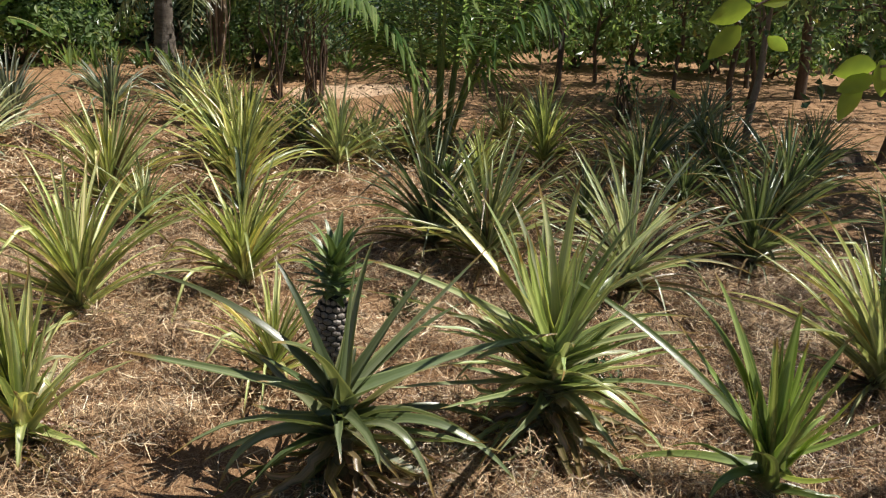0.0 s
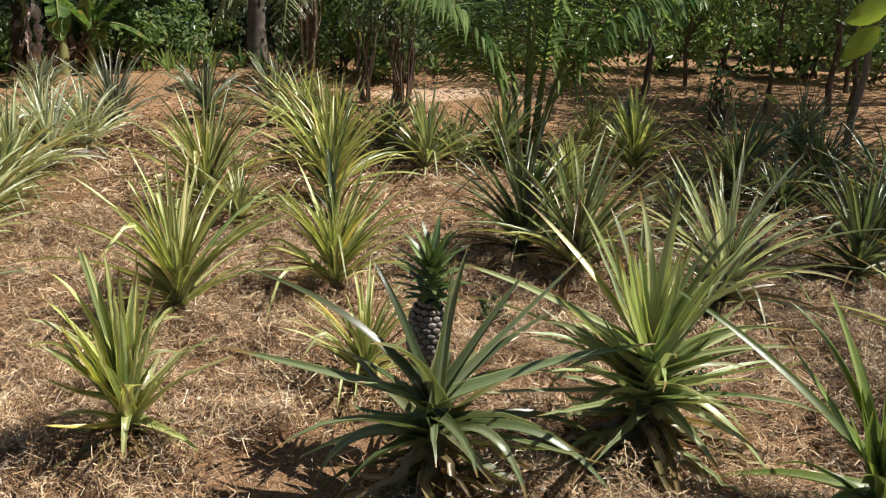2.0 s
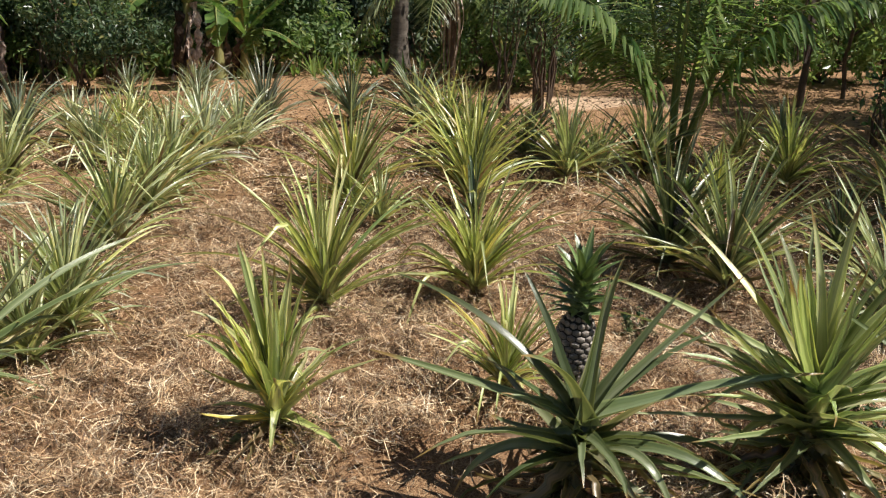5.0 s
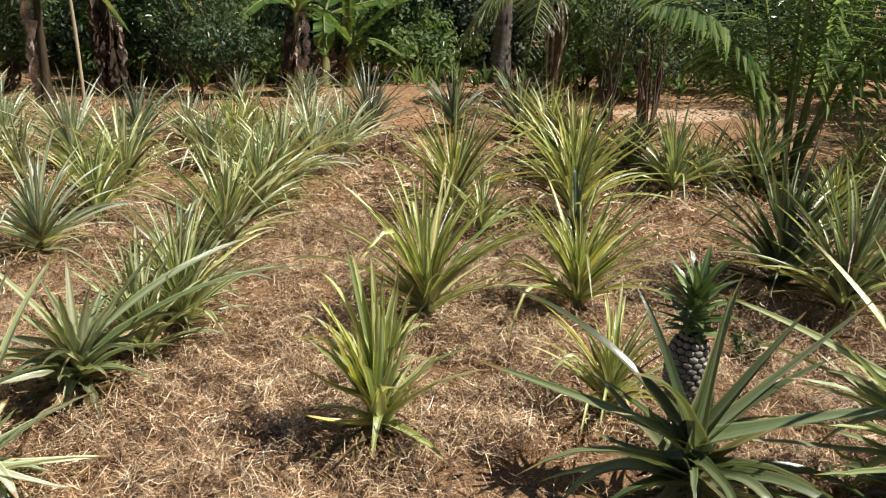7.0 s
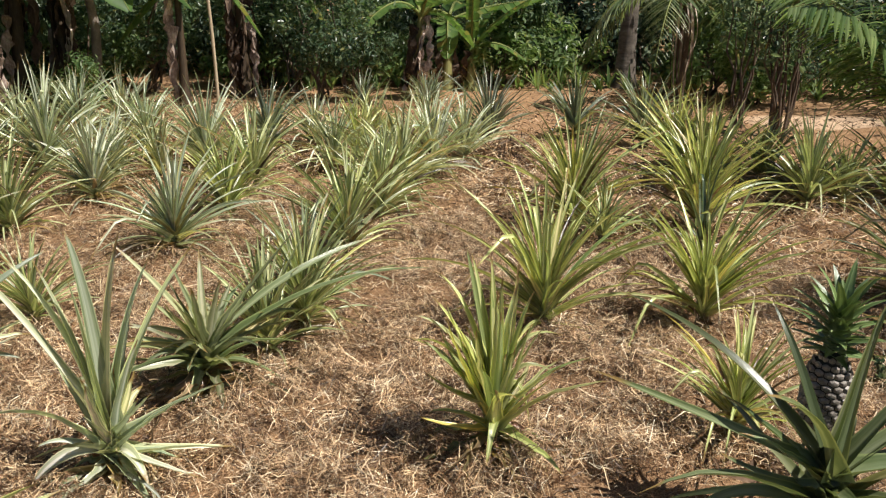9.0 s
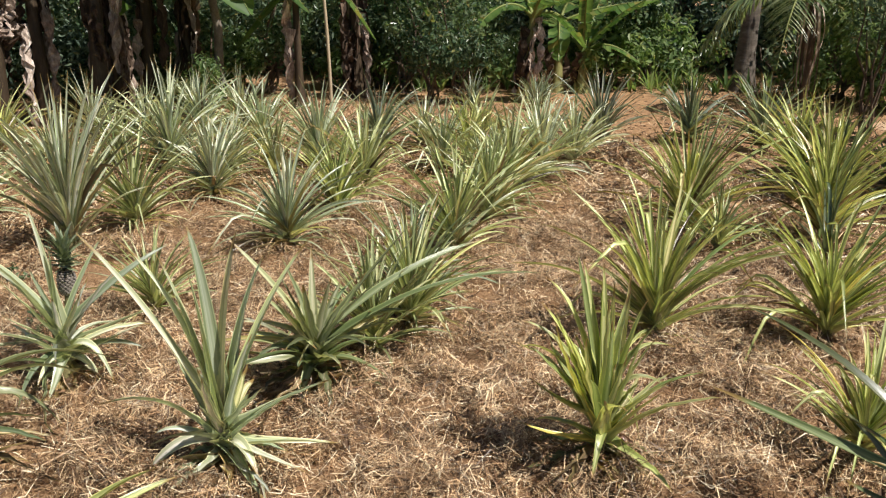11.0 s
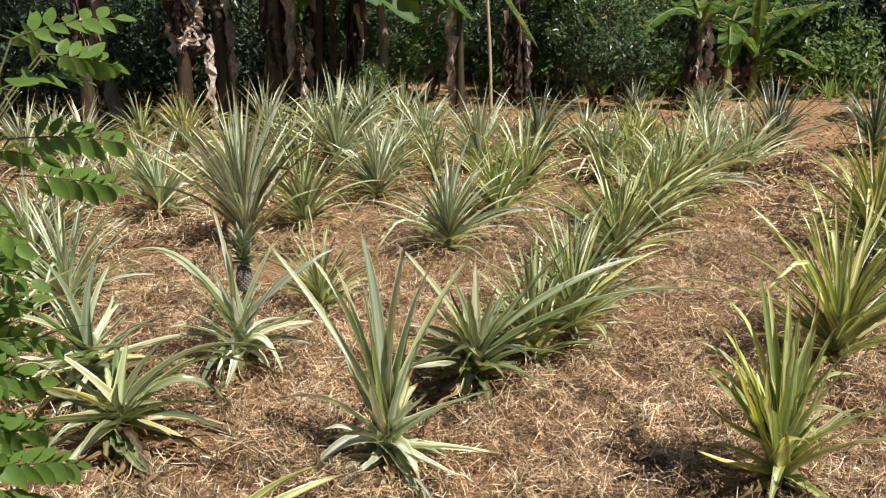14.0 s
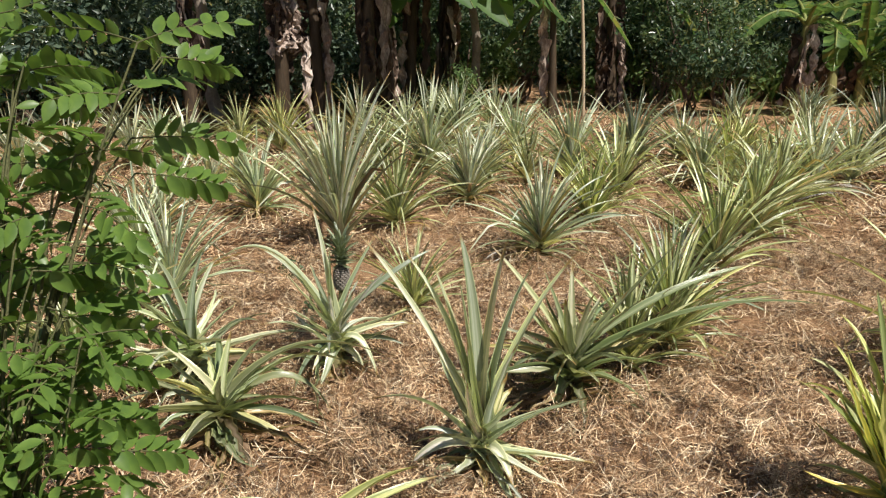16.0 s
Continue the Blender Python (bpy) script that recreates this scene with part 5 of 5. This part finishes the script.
sapling(2.41, 9.46, "slender sapling with a leaning brown trunk", 111, 2.6, 0.026, 0.9, 0.7, 1700, 0.10, BRIGHT, (0.15, 0))
sapling(3.1, 9.5, "sapling with dark trunk shading the red soil", 112, 3.8, 0.036, 1.4, 1.0, 1700, 0.11, BUSH, (-0.1, 0))
sapling(3.35, 9.7, "sapling with dark trunk shading the red soil", 113, 3.6, 0.034, 1.2, 1.1, 1300, 0.11, BUSH, (0.1, 0))
sapling(2.67, 7.63, "sapling with a pale forked trunk", 114, 3.4, 0.036, 1.3, 1.1, 2200, 0.12, BRIGHT, (0.12, -0.05), PALE_BARK)
sapling(3.56, 6.93, "leafy sapling at the edge of the field", 115, 3.4, 0.045, 1.3, 0.8, 1900, 0.12, BUSH, (0.1, 0))
# added trees, crowns out of view, set where their shadows reach the rows
sapling(3.75, 5.0, "added unseen sapling to shade the field", 116, 4.4, 0.07, 1.6, 1.7, 2600, 0.13, BUSH)
sapling(2.75, 2.4, "added unseen sapling to shade the field", 117, 2.9, 0.04, 0.8, 1.7, 130, 0.10, BUSH)
sapling(4.5, 6.9, "added tree with unseen crown to shade the end of the rows", 122, 5.0, 0.08, 1.7, 2.2, 2600, 0.12, BUSH)
sapling(5.6, 9.2, "added unseen thin-leaved tree to dapple the end of the rows", 123, 4.6, 0.06, 1.7, 2.0, 1300, 0.13, BUSH)
sapling(4.3, 10.6, "added tree with unseen crown to shade the end of the rows", 124, 5.2, 0.07, 1.8, 2.2, 2200, 0.13, BUSH)
sapling(6.4, 11.2, "added tree with unseen crown to shade the end of the rows", 125, 5.4, 0.08, 1.9, 2.2, 2200, 0.13, BUSH)
sapling(1.9, 11.6, "slender sapling by the trees with sunlight painted into its green", 118, 2.6, 0.03, 1.2, 0.7, 1300, 0.13, BRIGHT)
sapling(0.3, 11.9, "slender sapling by the trees with sunlight painted into its green", 119, 2.6, 0.03, 1.2, 0.7, 1200, 0.13, BRIGHT)
sapling(3.9, 11.4, "slender sapling by the trees with sunlight painted into its green", 120, 3.0, 0.036, 1.4, 0.8, 1300, 0.12, BRIGHT)
sapling(-2.3, 12.2, "slender sapling behind the track", 121, 3.2, 0.032, 1.1, 0.6, 1600, 0.11, BUSH)


def herb_tufts():
    """Broad-bladed herbs in scattered tufts along the foot of the trees."""
    rng = np.random.default_rng(131)
    pieces = []
    for i in range(120):
        a, r = radians(rng.uniform(-2, 44)), rng.normal(12.9, 0.45)
        x, y = -r * math.sin(a), r * math.cos(a)
        tall = rng.uniform(0.12, 0.46)
        for k in range(rng.integers(4, 10)):
            az, lean = rng.uniform(0, 6.283), rng.uniform(0.1, 0.75)
            q = np.linspace(0, 1, 5)
            out = tall * lean * (q + 0.5 * q ** 2) * rng.uniform(0.6, 1.0)
            C = np.stack([x + out * math.cos(az), y + out * math.sin(az), ground_z(x, y) + tall * rng.uniform(0.6, 1.1) * (q - 0.35 * lean * q ** 2)], 1)
            pieces.append(strip(C, rng.uniform(0.03, 0.06) * np.array([0.5, 0.9, 1.0, 0.7, 0.05]), (-math.sin(az), math.cos(az), 0), 0.15))
    V, F, U = joined(pieces)
    tagged(new("grass", as_mesh("grass", V, F, BRIGHT, U, False)), "tufts of green herbs and grass along the trees", "grass", kind="stuff")


herb_tufts()


# ---- pinnate shrub close to the camera ----
def leaflet_shape(length, width):
    """Oval leaflet with a folded midrib, pointed at the end, along x."""
    s = np.linspace(0, 1, 6)
    C = np.stack([length * s, 0 * s, -0.12 * length * s ** 2], 1)
    return strip(C, width * np.sin(np.pi * np.clip(0.05 + s ** 0.8 * 0.945, 0, 1)) ** 0.85, (0, 1, 0), 0.14)


LEAFLETS = [as_mesh("leaflet", *(lambda v, f, u: (v, f, SHRUB_LEAF, u))(*leaflet_shape(1.0, w))) for w in (0.46, 0.52, 0.58)]


def pinnate_leaf(parent, at, azimuth, elevation, length, pairs, leaflet, rng, droop=0.5, roll=0.0):
    """A compound leaf: a thin rachis with paired leaflets, one at the end."""
    s = np.linspace(0, 1, 9)
    el = radians(elevation) - droop * s
    r = np.concatenate([[0], np.cumsum(np.cos(el[1:]) * length / 8)])
    z = np.concatenate([[0], np.cumsum(np.sin(el[1:]) * length / 8)])
    C = np.stack([r, 0 * r, z], 1)
    v, f, u = tube(C, np.linspace(0.0022, 0.001, 9), 5)
    leaf = child("leaf_stalk", as_mesh("leaf_stalk", v, f, GREEN_STEM, u), parent, pose(*at, roll, 0, azimuth))
    for i in range(pairs + 1):
        q = 0.22 + 0.78 * i / pairs
        k = min(int(q * 8), 7)
        p = C[k] + (C[k + 1] - C[k]) * (q * 8 - k)
        for side in ((-1, 1) if i < pairs else (0,)):
            size = leaflet * (1 - 0.35 * abs(q - 0.55)) * rng.uniform(0.85, 1.1)
            m = pose(*p, rng.normal(0, 14) - side * 12, rng.normal(4, 10) - math.degrees(el[k]), side * 60 + rng.normal(0, 7)) @ Matrix.Diagonal((size, size, size, 1))
            child("leaflet", LEAFLETS[rng.integers(3)], leaf, m)


FRONDS = (
    (-0.20, 0.52, 1.32, 65, -8, 0.20, 1.0, 70), (-0.20, 0.43, 1.14, 64, 15, 0.26, 1.1, 65), (-0.13, 0.41, 1.07, 63, -12, 0.22, 0.7, 60), (-0.21, 0.47, 1.24, -163, 49, 0.17, 0.6, -70),
    (-0.25, 0.54, 1.31, -163, 35, 0.15, 0.3, 60), (-0.11, 0.34, 1.21, -153, 39, 0.16, 0.8, 60), (-0.22, 0.26, 1.38, -158, 35, 0.14, 0.5, -60), (-0.11, 0.21, 1.32, 130, -30, 0.07, 1.0, 70),
    (-0.05, 0.19, 1.12, 89, -10, 0.09, 0.8, 60), (-0.03, 0.23, 0.95, 71, 8, 0.16, 1.0, 60), (-0.01, 0.19, 0.81, 69, 2, 0.16, 1.0, 55), (0.02, 0.18, 0.71, 65, 1, 0.19, 1.0, 50),
    (0.04, 0.15, 0.60, 61, -9, 0.21, 1.0, 60), (0.03, 0.19, 0.51, 62, 0, 0.23, 1.0, 50), (-0.01, 0.15, 0.92, 66, -20, 0.16, 0.9, 60), (0.04, 0.15, 0.76, 67, -18, 0.15, 0.9, 70),
    (0.08, 0.08, 0.70, 63, -31, 0.17, 0.9, 60), (-0.16, 0.36, 1.04, -175, 56, 0.15, 0.6, -60), (0.12, 0.08, 0.59, 64, -14, 0.17, 0.9, 60), (-0.16, 0.31, 1.13, -158, 32, 0.12, 0.8, 60),
)


def pinnate_shrub():
    rng = np.random.default_rng(141)
    x, y = -2.15, 0.14
    shrub = thing("pinnate_shrub", (x, y, ground_z(x, y)), "bright green shrub with feathered compound leaves", "shrub")
    stems = (((0.03, 0, -0.03), (-0.02, 0.12, 0.8), (-0.03, 0.42, 1.36)), ((0.01, -0.02, -0.03), (-0.10, 0.04, 0.8), (-0.25, 0.13, 1.42)),
             ((0.0, -0.05, -0.03), (0.0, 0.0, 0.6), (-0.17, 0.02, 1.2)), ((0.04, 0.03, -0.03), (0.04, 0.10, 0.45), (0.06, 0.21, 0.78)), ((-0.04, -0.05, -0.03), (-0.1, -0.08, 0.7), (-0.38, -0.08, 1.5)),
             ((0.0, -0.08, -0.03), (-0.02, -0.02, 0.5), (-0.16, 0.06, 0.95)), ((0.05, -0.04, -0.03), (0.05, 0.02, 0.3), (0.0, 0.08, 0.62)),
             ((0.0, 0.0, -0.03), (-0.03, 0.08, 0.6), (-0.08, 0.24, 1.12)), ((0.0, -0.03, -0.03), (-0.08, 0.05, 0.7), (-0.17, 0.2, 1.3)))
    for a, b, c in stems:
        q = np.linspace(0, 1, 12)[:, None]
        P = (1 - q) ** 2 * np.array(a) + 2 * q * (1 - q) * np.array(b) + q ** 2 * np.array(c)
        V, F, U = tube(P, np.linspace(0.0065, 0.0025, 12), 6)
        child("stem", as_mesh("stem", V, F, GREEN_STEM, U), shrub)
        for i in range(3, 12):
            for k in range(2):
                az = i * 137.5 + k * 170 + rng.normal(0, 15)
                pinnate_leaf(shrub, P[i], az, rng.uniform(0, 45), rng.uniform(0.16, 0.24), 5, 0.056, rng, rng.uniform(0.5, 1.1), rng.normal(0, 55))
    # long arching leaves reaching over the field, each on a branch from the foot
    for bx, by, bz, az, el, length, droop, roll in FRONDS:
        q = np.linspace(0, 1, 10)[:, None]
        P = (1 - q) ** 2 * np.array((0.02, -0.02, -0.03)) + 2 * q * (1 - q) * np.array((bx * 0.2, by * 0.2, bz * 0.75)) + q ** 2 * np.array((bx, by, bz))
        V, F, U = tube(P, np.linspace(0.005, 0.002, 10), 6)
        child("stem", as_mesh("stem", V, F, GREEN_STEM, U), shrub)
        pinnate_leaf(shrub, (bx, by, bz), az, el, length, 7 if length > 0.18 else 5, 0.068, rng, droop, roll)


pinnate_shrub()


BROAD = [as_mesh("leaf", *(lambda v, f, u: (v, f, TWIG_LEAF, u))(*leaflet_shape(1.0, w))) for w in (0.5, 0.6)]


TWIG_A, TWIG_B = (-1.31, 0.42, 1.40), (-1.13, 0.37, 1.32)


def leafy_twig():
    """Overhanging branch of a tree standing to the side, with broad pointed leaves."""
    rng = np.random.default_rng(151)
    x, y = 1.75, 0.9
    t = thing("roadside_tree", (x, y, ground_z(x, y)), "small tree with broad light green leaves on thin twigs", "tree")
    V, F, U = tube([(0, 0, -0.05), (0.02, 0.02, 0.8), (-0.02, 0.05, 1.5), (0.05, 0.1, 2.4)], [0.045, 0.038, 0.03, 0.02], 8)
    child("trunk", as_mesh("trunk", V, F, BARK, U), t)
    twigs = (((-0.02, 0.05, 1.5), (-0.7, 0.5, 1.75), TWIG_A, ((-0.005, 0, -0.002, 72, 16, 184, 0.07), (-0.018, 0, -0.03, 104, 50, 178, 0.068), (0.01, 0, 0.005, 70, -25, 8, 0.06), (0.03, 0.01, -0.045, 110, 30, 10, 0.045), (0.05, 0.02, 0.02, 60, 10, 170, 0.05))),
             ((-0.02, 0.05, 1.4), (-0.4, 0.4, 1.5), TWIG_B, ((-0.005, 0, 0.0, 70, 6, 182, 0.068), (-0.005, 0, -0.015, 105, 22, 184, 0.062), (-0.02, 0, -0.03, 78, 58, 178, 0.06), (0.0, 0.0, 0.01, 100, 70, 20, 0.06), (0.03, 0.0, 0.02, 70, -10, 0, 0.06))),
             ((0, 0.05, 1.9), (0.3, -0.4, 2.3), (0.7, -0.6, 2.3), ()), ((0, 0.05, 2.0), (0.4, 0.4, 2.4), (0.8, 0.7, 2.4), ()))
    for a, b, c, leaves in twigs:
        q = np.linspace(0, 1, 10)[:, None]
        P = (1 - q) ** 2 * np.array(a) + 2 * q * (1 - q) * np.array(b) + q ** 2 * np.array(c)
        V, F, U = tube(P, np.linspace(0.010, 0.002, 10), 6)
        twig = child("twig", as_mesh("twig", V, F, BARK, U), t)
        for dx, dy, dz, rx, ry, rz, size in leaves or [(-0.08 * k * c[0], -0.08 * k * c[1], -0.02 * k, rng.normal(0, 30), rng.uniform(0, 50), rng.uniform(0, 360), 0.09) for k in range(6)]:
            child("leaf", BROAD[rng.integers(2)], twig, pose(c[0] + dx, c[1] + dy, c[2] + dz, rx, ry, rz) @ Matrix.Diagonal((size, size, size, 1)))


leafy_twig()


# ---- low weeds in the straw ----
weed = bush("weed", "small green weed growing through the straw", "weed", 161, 0.14, 0.09, 4, 90, 0.035, BUSH, 0.02, GREEN_STEM, "weeds", 8)
planted(weed, [(-3.66, 1.62, 0, 1.0), (-4.4, 1.9, 80, 0.8), (-0.2, 3.4, 60, 0.8), (0.55, 2.75, 10, 0.9)], [])
